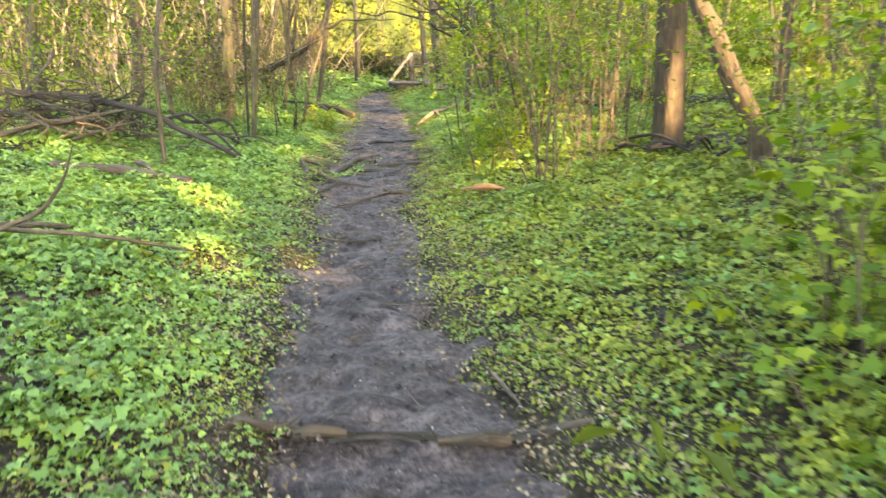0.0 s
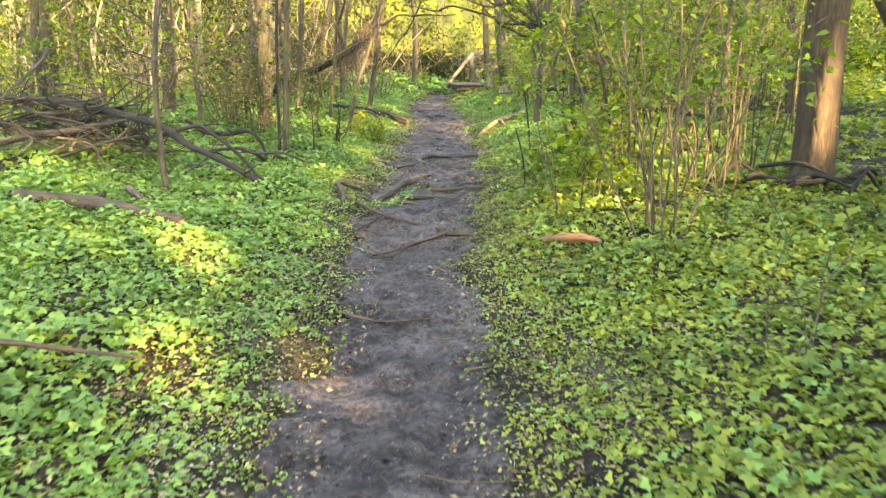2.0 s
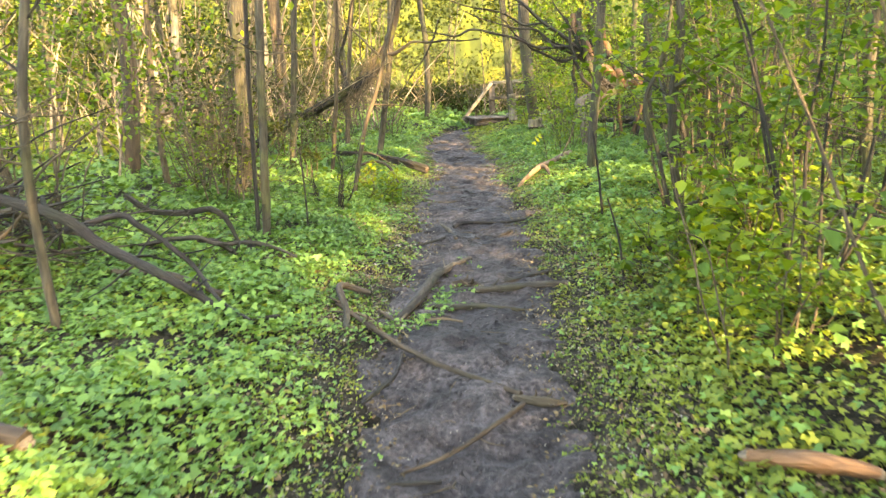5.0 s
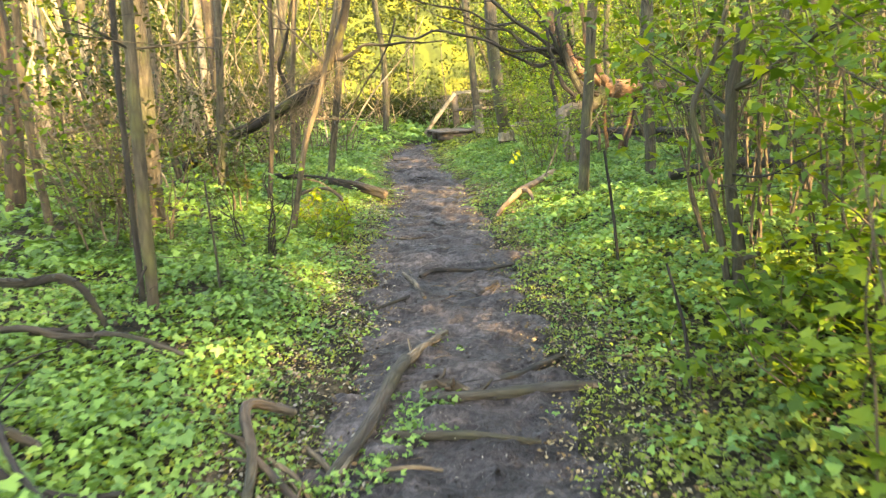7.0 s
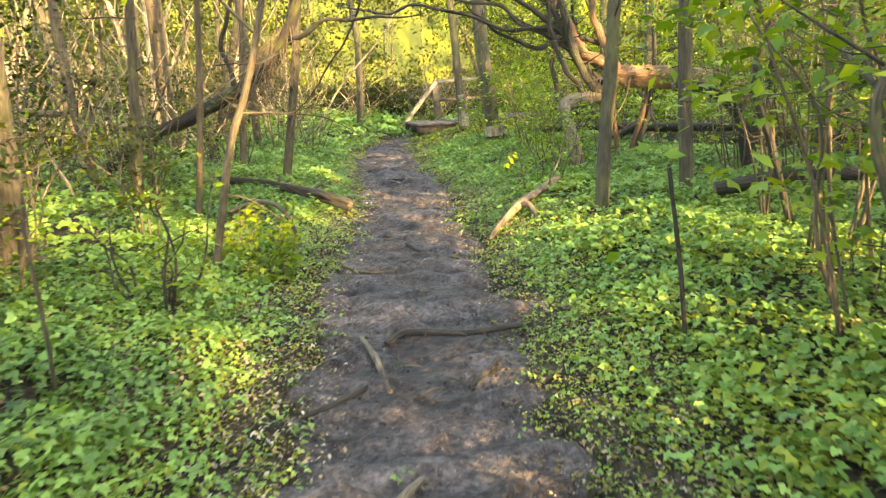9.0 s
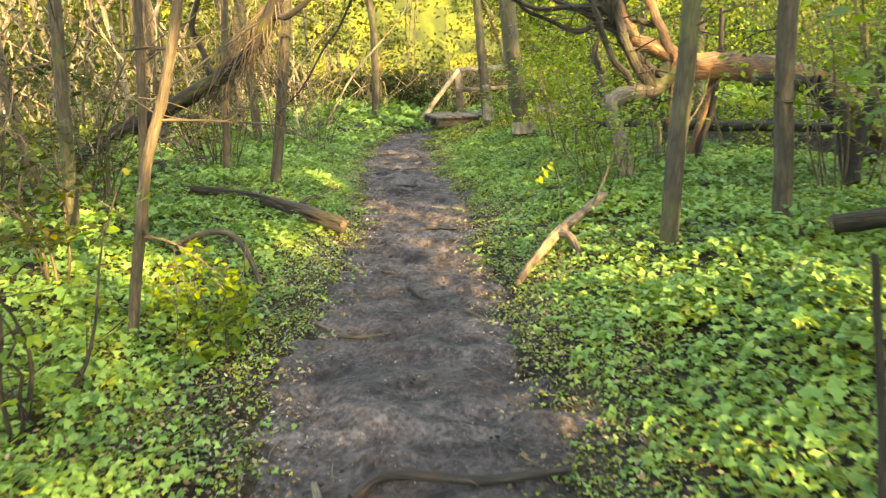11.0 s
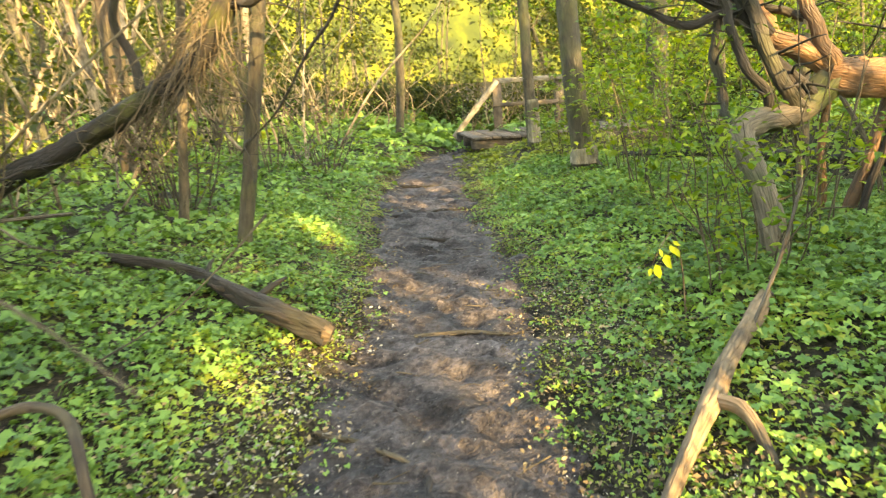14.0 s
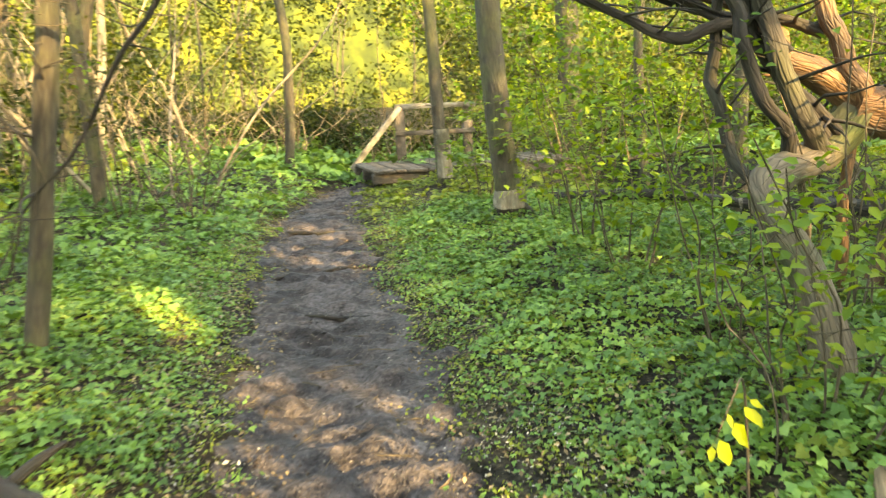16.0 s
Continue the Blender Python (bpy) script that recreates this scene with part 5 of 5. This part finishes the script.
lying([(-4.9, 9.4, 0.05), (-4.4, 9.35, 0.1), (-3.9, 9.2, 0.05)], [0.03, 0.03, 0.02], "brown stick half hidden in herbs", BARK_BROWN)
lying([(-4.7, 8.0, 0.05), (-4.45, 7.75, 0.08), (-4.2, 7.6, 0.02)], [0.03, 0.03, 0.02], "short grey branch in the herbs", TWIG)
lying([(-0.78, 7.56, 0.03), (-0.55, 7.46, 0.05), (-0.35, 7.42, 0.03)], [0.03, 0.04, 0.025], "curled strip of brown bark on the herbs", WOOD_BARE, "bark_strip", "bark", rough=0.14)
log([(-1.33, 12.57, 0.0), (-1.36, 12.57, 0.4), (-1.42, 12.57, 0.92)], [0.013, 0.012, 0.01], "thin dark stick standing upright in herbs", BARK_DARK, "upright_stick", "stick")
log([(-4.31, 11.66, 0.0), (-4.29, 11.66, 0.35), (-4.31, 11.68, 0.95)], [0.011, 0.01, 0.007], "thin dark stick standing upright in herbs", BARK_DARK, "upright_stick", "stick")
log([(-1.17, 10.15, 0.0), (-1.2, 10.15, 0.3), (-1.28, 10.15, 0.62)], [0.01, 0.009, 0.006], "thin dark stick standing upright in herbs", BARK_DARK, "upright_stick", "stick")
lying([(-3.22, 13.05, 0.02), (-3.05, 12.7, 0.03), (-2.87, 12.25, 0.02)], [0.014, 0.022, 0.016], "bleached stick lying on the path edge", WOOD_PALE)
lying([(-3.3, 11.95, 0.0), (-3.1, 12.15, 0.02), (-2.95, 12.42, 0.02)], [0.012, 0.014, 0.012], "dark stick on the path edge", BARK_DARK)
lying([(-2.66, 11.15, 0.02), (-2.6, 11.3, 0.03), (-2.56, 11.42, 0.02)], [0.02, 0.022, 0.015], "bleached broken stick on mud", WOOD_PALE)
lying([(-3.05, 13.0, 0.0), (-2.94, 13.14, 0.02), (-2.55, 13.15, 0.01), (-2.2, 13.22, 0.0)], [0.02, 0.024, 0.02, 0.016], "dark root ridge across the path", BARK_DARK, "root", "root", cut=False, sink=0.45)
lying([(-2.46, 12.35, 0.0), (-2.36, 12.6, 0.01), (-2.27, 12.9, 0.0)], [0.014, 0.018, 0.016], "thin root in the mud", BARK_DARK, "root", "root", cut=False)
log([(-4.37, 17.22, 0.0), (-4.65, 17.26, 0.08), (-4.97, 17.4, 0.15), (-5.51, 17.75, 0.22), (-6.18, 17.93, 0.27), (-6.62, 18.12, 0.28)], [0.07, 0.07, 0.06, 0.05, 0.045, 0.035], "long dark rotten log with a sawn end", BARK_DARK, "log", "log", sides=18, stubs=7, end=BARK_BROWN, rough=0.15)
log([(-5.05, 15.35, 0.3), (-4.85, 15.42, 0.36), (-4.6, 15.35, 0.36), (-4.4, 15.15, 0.26), (-4.27, 15.02, 0.08)], [0.018, 0.021, 0.022, 0.02, 0.017], "arched brown branch curving out of herbs", BARK_BROWN, "branch", "stick")
t = lying([(-2.57, 15.6, 0.0), (-2.42, 16.0, 0.05), (-2.3, 16.3, 0.07), (-2.13, 16.8, 0.06), (-1.98, 17.15, 0.05), (-1.87, 17.42, 0.0)], [0.028, 0.036, 0.046, 0.04, 0.05, 0.044], "half-stripped pale log with a forked foot", BARK_FORK, "log", "log", sides=12, sink=0.1)
g = Geo()
z = ground_at(-2.3, 16.3) + 0.1
g.tube([(-2.31, 16.28, z), (-2.2, 16.15, z + 0.02), (-2.12, 15.95, z - 0.1)], [0.034, 0.03, 0.02], 9, 0.06)
part("fork", g, BARK_FORK, t)
log([(-2.02, 17.0, 0.15), (-1.85, 17.2, 0.5), (-1.75, 17.3, 0.85)], [0.009, 0.01, 0.006], "pale upright broken twig by a log", WOOD_PALE, "upright_stick", "stick")
for pts, q, lb in (([(-3.46, 15.97), (-3.4, 15.7), (-3.22, 15.4)], 0.014, "sinuous thin root in the mud"), ([(-4.1, 16.3), (-3.8, 16.2), (-3.5, 16.03)], 0.014, "long thin stick across the path edge"), ([(-3.95, 17.62), (-3.6, 17.72), (-3.2, 17.68)], 0.014, "thin dark stick across the path"),
                   ([(-5.3, 21.7), (-4.95, 21.85), (-4.7, 22.1), (-4.4, 22.15)], 0.024, "muddy root step across the path"), ([(-5.3, 20.5), (-5.05, 20.4), (-4.84, 20.37)], 0.03, "dark root at the path edge"), ([(-4.65, 20.5), (-4.3, 20.42), (-3.98, 20.46)], 0.02, "dark root ridge on the path"),
                   ([(-4.08, 18.85), (-3.95, 18.83), (-3.82, 18.76)], 0.01, "small twig on the mud"), ([(-3.86, 18.57), (-3.7, 18.53)], 0.009, "small twig on the mud"), ([(-5.9, 24.2), (-5.4, 24.1), (-5.1, 24.2)], 0.02, "muddy root step across the path"),
                   ([(-3.9, 14.9), (-3.6, 14.7), (-3.35, 14.75)], 0.01, "thin dark twig on mud"), ([(-2.9, 15.2), (-2.75, 15.0), (-2.7, 14.7)], 0.01, "thin dark twig on mud"),
                   ([(-2.0, 6.2), (-1.7, 6.15), (-1.4, 6.25)], 0.008, "small twig on the mud"), ([(-1.7, 4.0), (-1.5, 3.85), (-1.25, 3.8)], 0.012, "dark twig at the path edge"), ([(-0.3, 3.6), (-0.15, 3.3), (-0.05, 3.1)], 0.01, "thin dark stick in litter")):
    lying([(x, y, 0.005) for x, y in pts], [q, q * 1.1, q * 0.7], lb, BARK_DARK if "root" in lb else TWIG, "root" if "root" in lb else "stick", "root" if "root" in lb else "stick", cut=False, rough=0.16, sink=0.55)
# dark sticks heaped at the foot of the broad tree
for k in range(12):
    x, y = 1.55 + RNG.normal(0, 0.35), 9.15 + RNG.normal(0, 0.15)
    a, ln = RNG.normal(0, 0.5), RNG.uniform(0.3, 0.8)
    lying([(x - ln / 2 * math.cos(a), y - ln / 2 * math.sin(a), RNG.uniform(0, 0.2)), (x, y, RNG.uniform(0.05, 0.25)), (x + ln / 2 * math.cos(a), y + ln / 2 * math.sin(a), RNG.uniform(0, 0.15))], [0.02, 0.022, 0.012], "dark dead stick heaped at a tree foot", BARK_DARK)

# crumbs of mud and small stones on the path
g = Geo()
x, y = scatter(-6.4, 0.6, 0.8, 27, 150)
d, is_left = side(x, y)
k = (d < 0.1) & (d > -0.9)
x, y = x[k], y[k]
m8 = len(x)
oct8 = np.array([[1, 0, 0], [0, 1, 0], [-1, 0, 0], [0, -1, 0], [0, 0, 0.8], [0, 0, -0.6]])
rad = (0.004 + 0.012 * RNG.uniform(0, 1, m8) ** 2.5)[:, None, None]
v = oct8[None] * RNG.uniform(0.6, 1.4, (m8, 6, 1)) * rad + RNG.normal(0, 0.15, (m8, 6, 3)) * rad
v += np.stack([x, y, np.full(m8, PATH_Z + 0.018)], 1)[:, None]
f = np.array([[0, 1, 4], [1, 2, 4], [2, 3, 4], [3, 0, 4], [1, 0, 5], [2, 1, 5], [3, 2, 5], [0, 3, 5]])
g.add(v.reshape(-1, 3), (f[None] + (np.arange(m8) * 6)[:, None, None]).reshape(-1, 3))
tagged(part("mud_crumbs", g, MUD), "dark crumbs of mud and small stones on the path", "mud crumbs", kind="stuff")

# small twigs strewn about
g = Geo()
for k in range(1300):
    x, y = RNG.uniform(-6, 1), RNG.uniform(0.5, 26)
    d = float(side(x, y)[0])
    if d > 0.5:
        continue
    z = max(ground_at(x, y), PATH_Z if d < 0.05 else -9) + 0.018
    a, ln = RNG.uniform(0, 6.28), RNG.uniform(0.04, 0.22)
    e = np.array([math.cos(a), math.sin(a), 0]) * ln
    q = RNG.uniform(0.002, 0.006)
    c = np.array([x, y, z])
    g.tube([c - e / 2, c + RNG.normal(0, 0.01, 3) * (1, 1, 0.3) + (0, 0, 0.004), c + e / 2], [q, q, q * 0.5], 5, 0.08, cap=False)
tagged(part("twigs", g, TWIG), "small dead twigs strewn over mud and litter", "twigs", kind="stuff")


# ---- surrounding woods ----
def stems(geo, n, x0, x1, y0, y1, keep=lambda x, y: True, lean=0.9, thin=(0.03, 0.12), tall=(6, 12)):
    for _ in range(n):
        x, y = RNG.uniform(x0, x1), RNG.uniform(y0, y1)
        if not keep(x, y):
            continue
        z, h, r0 = ground_at(x, y), RNG.uniform(*tall), RNG.uniform(*thin)
        dx, dy = RNG.normal(0, lean, 2)
        geo.tube([(x, y, z - 0.1), (x + dx * 0.3 + RNG.normal(0, 0.15), y + dy * 0.3, z + h * 0.35), (x + dx * 0.7 + RNG.normal(0, 0.15), y + dy * 0.7, z + h * 0.7), (x + dx, y + dy, z + h)], [r0, r0 * 0.85, r0 * 0.6, r0 * 0.3], 7, 0.05, step=0.8, cap=False)


def west(x, y):
    return x < -9.5 - 0.1 * max(0, 20 - y)


g = Geo()
stems(g, 80, -45, 40, 38, 72, lean=1.3)
stems(g, 90, -40, -9, 6, 36, west, 1.1)
stems(g, 60, 5, 24, 4, 36)
tagged(part("far_trunks", g, BARK_GREY), "crowd of thin trunks deep in the wood", "woods", kind="stuff")
g = Geo()
stems(g, 60, -40, -10, 16, 40, west, 2.2, (0.03, 0.09), (3, 8))
stems(g, 200, -16, -2, 32.2, 36, lean=1.0, thin=(0.008, 0.02), tall=(0.8, 2.2))
stems(g, 90, -16, -7.5, 27, 33, lambda x, y: x < -7.5 - (31 - y) * 0.6, 1.0, (0.008, 0.022), (0.8, 2.2))
stems(g, 60, -12, -7.2, 14, 27, lean=0.7, thin=(0.006, 0.016), tall=(0.8, 2.4))
stems(g, 110, -17, -7.8, 14, 30, lean=2.0, thin=(0.008, 0.035), tall=(1.5, 5))
tagged(part("dry_thicket", g, BLEACHED), "sun-bleached dead stems and brushwood thicket", "thicket", kind="stuff")


def clumps(geo, n, x0, x1, y0, y1, z0, z1, each, spread, size, keep=lambda x, y: True):
    c = np.stack([RNG.uniform(x0, x1, n), RNG.uniform(y0, y1, n), z0 + (z1 - z0) * RNG.uniform(0, 1, n) ** 1.2], 1)
    c = c[[keep(a, b) for a, b, _ in c]]
    c[:, 2] += land(c[:, 0], c[:, 1]).clip(-0.2, 1)
    p = shaded(spray(c, each, spread, 0.55))
    geo.leaves(p[p[:, 2] > 0.05], size, 0.7, 0.6, 0.1, False)


def mounds(geo, n, x0, x1, y0, y1, z0, z1, size, r0=0.7, r1=1.9, per=336, keep=lambda x, y: True):
    """Leafy crowns and bushes: broken shells of leaf sprays with gaps between them."""
    for _ in range(n):
        x, y = RNG.uniform(x0, x1), RNG.uniform(y0, y1)
        if not keep(x, y):
            continue
        r = RNG.uniform(r0, r1)
        c = np.array([x, y, ground_at(x, y) + z0 + (z1 - z0) * RNG.uniform(0, 1) ** 1.3])
        d = RNG.normal(0, 1, (per // 14, 3))
        d /= np.linalg.norm(d, axis=1)[:, None]
        tips = c + d * r * RNG.uniform(0.55, 1.1, (len(d), 1)) * np.array([1, 1, 0.75])
        p = shaded(spray(tips, 14, r * 0.13, 0.6))
        geo.leaves(p[p[:, 2] > 0.03], size, 0.7, 0.6, 0.1, False)


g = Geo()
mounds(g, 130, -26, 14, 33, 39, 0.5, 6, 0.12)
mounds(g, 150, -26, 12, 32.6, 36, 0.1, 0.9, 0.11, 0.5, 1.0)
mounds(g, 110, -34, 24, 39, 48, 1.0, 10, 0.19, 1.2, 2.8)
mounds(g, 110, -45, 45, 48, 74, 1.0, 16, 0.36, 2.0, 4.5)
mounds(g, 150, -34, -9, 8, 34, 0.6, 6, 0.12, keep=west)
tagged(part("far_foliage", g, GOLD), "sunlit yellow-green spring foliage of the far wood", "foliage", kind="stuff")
g = Geo()
clumps(g, 900, 3.8, 22, 4, 36, 0.5, 6, 30, 0.45, 0.12)
clumps(g, 160, -3, 4, 27, 34, 1.0, 6, 30, 0.4, 0.12)
clumps(g, 420, 0.7, 4.2, 6.5, 26, 0.6, 3.6, 26, 0.28, 0.07)
clumps(g, 110, -2.5, 0.6, 19.2, 26, 0.5, 2.6, 20, 0.22, 0.06)
clumps(g, 110, -0.6, 0.8, 9.5, 23, 0.6, 2.8, 22, 0.22, 0.065)
mounds(g, 14, -4.5, 1, 33, 37, 0.6, 5, 0.12)
clumps(g, 60, 1.6, 3.6, 2.8, 7, 0.5, 3, 26, 0.25, 0.075)
clumps(g, 120, -8.2, -5.6, 9.5, 13, 0.8, 4, 26, 0.28, 0.075)
tagged(part("near_foliage", g, SPRING), "light green understorey leaves of the wood", "foliage", kind="stuff")

# unseen trees added behind and beside the walker to block the sun
for k in range(27):
    def pick():
        d = RNG.uniform(20, 38)
        return -2.5 + SUN_AZ.x * d, -5 + 29 * (k + RNG.uniform(0, 1)) / 27 + SUN_AZ.y * d
    x, y = open_spot(pick, 10)
    tree(up(x, y, RNG.uniform(9, 13), RNG.normal(0, 0.5), RNG.normal(0, 0.5), 0.15), [0.2, 0.17, 0.14, 0.1, 0.06], "tall leafy tree added to cast shade on the wood", limbs=13, reach=3.4, crown=2300, leaf_size=0.34, start=0.35, sides=8, group="surrounding trees")

# more trees added on the right to dapple the sunlight on the far wood
for k in range(9):
    x, y = open_spot(lambda: (RNG.uniform(9, 26), RNG.uniform(5, 20)), 10)
    tree(up(x, y, RNG.uniform(9, 13), RNG.normal(0, 0.5), RNG.normal(0, 0.5), 0.15), [0.2, 0.17, 0.14, 0.1, 0.06], "tall leafy tree added to cast shade on the wood", limbs=8, reach=3.0, crown=900, leaf_size=0.34, start=0.4, sides=8, group="surrounding trees")

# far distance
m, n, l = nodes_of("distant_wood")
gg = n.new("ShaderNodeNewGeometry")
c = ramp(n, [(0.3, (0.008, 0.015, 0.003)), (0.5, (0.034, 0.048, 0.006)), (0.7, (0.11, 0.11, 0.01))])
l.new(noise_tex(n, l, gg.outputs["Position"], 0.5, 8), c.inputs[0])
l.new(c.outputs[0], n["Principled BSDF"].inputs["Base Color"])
n["Principled BSDF"].inputs["Roughness"].default_value = 1.0
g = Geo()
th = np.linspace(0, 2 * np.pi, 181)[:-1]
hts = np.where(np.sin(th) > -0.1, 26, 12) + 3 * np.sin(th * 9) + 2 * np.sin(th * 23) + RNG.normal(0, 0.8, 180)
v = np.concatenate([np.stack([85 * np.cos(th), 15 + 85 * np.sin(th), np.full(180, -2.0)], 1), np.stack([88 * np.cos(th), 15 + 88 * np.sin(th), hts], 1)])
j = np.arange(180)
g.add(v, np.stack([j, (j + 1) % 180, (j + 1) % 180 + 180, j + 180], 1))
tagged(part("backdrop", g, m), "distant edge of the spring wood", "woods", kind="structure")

# ---- small growth and litter, added last ----
# dead side twigs low on the trunks near the path
for t, p, r, mat in STANDING:
    if not (-11 < p[0][0] < 3.2 and 6 < p[0][1] < 27) or r[0] > 0.12:
        continue
    for k in range(RNG.integers(6, 10)):
        z = RNG.uniform(0.5, 3.6)
        i = int(np.argmin(np.abs(p[:, 2] - z)))
        a, ln = RNG.uniform(0, 6.28), RNG.uniform(0.3, 1.0)
        d = np.array([math.cos(a), math.sin(a), RNG.uniform(-0.25, 0.7)])
        q = [p[i]]
        for _ in range(3):
            d = d + RNG.normal(0, 0.28, 3)
            q.append(q[-1] + d / np.linalg.norm(d) * ln / 3)
        g = Geo()
        pp, rr = g.tube(q, [min(0.009, r[i] * 0.3), 0.006, 0.002], 5, 0.06, step=0.12, cap=False)
        side_shoots(g, pp, rr, 4, ln * 0.5, 0.2, 0.2, 0.6, 4)
        part("twig", g, BARK_DARK if k % 2 else TWIG, t)

# bare brush under the trees
for x, y, n, h, w, lb, mat in ((-5.5, 12.9, 9, 0.9, 0.5, "low dead brush of grey-brown twigs", TWIG),
                               (-6.1, 12.9, 8, 1.1, 0.6, "low dead brush of grey-brown twigs", TWIG),
                               (-4.6, 13.1, 8, 0.9, 0.5, "low dead brush of grey-brown twigs", BARK_DARK),
                               (-6.6, 13.6, 12, 1.5, 0.9, "tangled bare brown brush with few leaves", TWIG),
                               (-7.6, 15.4, 14, 1.7, 1.1, "tangled bare brown brush with few leaves", TWIG),
                               (-6.9, 17.0, 12, 1.2, 0.9, "low dead brush of grey-brown twigs", TWIG),
                               (-8.6, 17.6, 14, 1.9, 1.2, "tangled bare brown brush with few leaves", TWIG),
                               (-7.2, 20.4, 14, 1.6, 1.0, "dry tan brush below a leaning trunk", TWIG),
                               (-8.9, 12.3, 12, 1.8, 1.0, "dark bare brush in the shade", BARK_DARK),
                               (0.2, 17.4, 10, 2.6, 0.8, "bare-stemmed bush with thin upright shoots", TWIG),
                               (0.75, 12.9, 11, 2.8, 0.8, "bare-stemmed bush with thin upright shoots", TWIG),
                               (0.6, 9.3, 9, 2.4, 0.7, "many-stemmed bush with small spring leaves", TWIG),
                               (-7.0, 24.0, 12, 1.5, 0.9, "dry tan brush beside the ditch", TWIG)):
    bush(x, y, n, h, w, lb, n_leaves=90 if x < 0 else 260, leaf_size=0.06, thick=0.009, mat=mat, low=0.15, shoots=6, group="bare brush")

# broad-leaved herbs that rise out of the carpet
g = Geo()
x, y = scatter(-7, 1.8, 2, 24, 11)
d, is_left = side(x, y)
k = (d > 0.3) & (is_left | (y > 8)) & (RNG.uniform(0, 1, len(x)) < np.clip(0.5 + 0.6 * wave(x, y, 1.4, 2.0), 0.05, 1))
herbs(g, x[k], y[k], 5, 0.085, 0.044, 0.17)
tagged(part("tall_herbs", g, ELDER_SKY_TINT), "taller broad-leaved herbs rising out of the green carpet", "ground plants", kind="stuff")

# broken lengths of the root step
for a, b, q in (((-1.3, 2.79), (-0.98, 2.84), 0.022), ((-0.42, 2.8), (-0.02, 2.84), 0.02), ((-0.9, 2.76), (-0.5, 2.8), 0.012), ((-0.1, 2.86), (0.22, 2.95), 0.014), ((-1.02, 2.86), (-0.86, 3.02), 0.012)):
    lying([(*a, 0.0), ((a[0] + b[0]) / 2, (a[1] + b[1]) / 2 + 0.02, 0.012), (*b, -0.004)], [q * 0.7, q, q * 0.6], "splintered piece of a worn root in mud", BARK_BROWN if q > 0.015 else BARK_LOG, "root", "root", cut=False, stubs=3, rough=0.3, sink=0.5)

# three more unseen trees of the leaf roof, added to shade path and herbs
for x, y, h, low, n in ((15.9, -8.95, 12, 0.4, 2600), (16.2, -3.6, 13, 0.66, 2000), (15.2, -1.6, 13, 0.66, 2000)):
    tree(up(x, y, h, 0.2, 0.1, 0.12), [0.2, 0.17, 0.14, 0.1, 0.06], "tall leafy tree added to cast shade on the wood", limbs=12, reach=2.2, crown=n, leaf_size=0.34, start=low, sides=8, group="surrounding trees")

# more dead twigs hanging from the leaning trunk
hung = bpy.data.objects["leaning_trunk"]
for k in range(60):
    f = RNG.uniform(0, 1)
    a = np.array([-6.1 + 0.95 * f, 18.27, 1.42 + 0.95 * f])
    ln = RNG.uniform(0.5, 1.15)
    e = a + np.array([RNG.normal(-0.22, 0.3), RNG.normal(-0.1, 0.25), -RNG.uniform(0.6, 0.95)]) * ln
    branch_part(hung, [a, (a + e) / 2 + RNG.normal(0, 0.08, 3), e], [0.007, 0.005, 0.002], TWIG, "twig", 4, 3, 0.25)
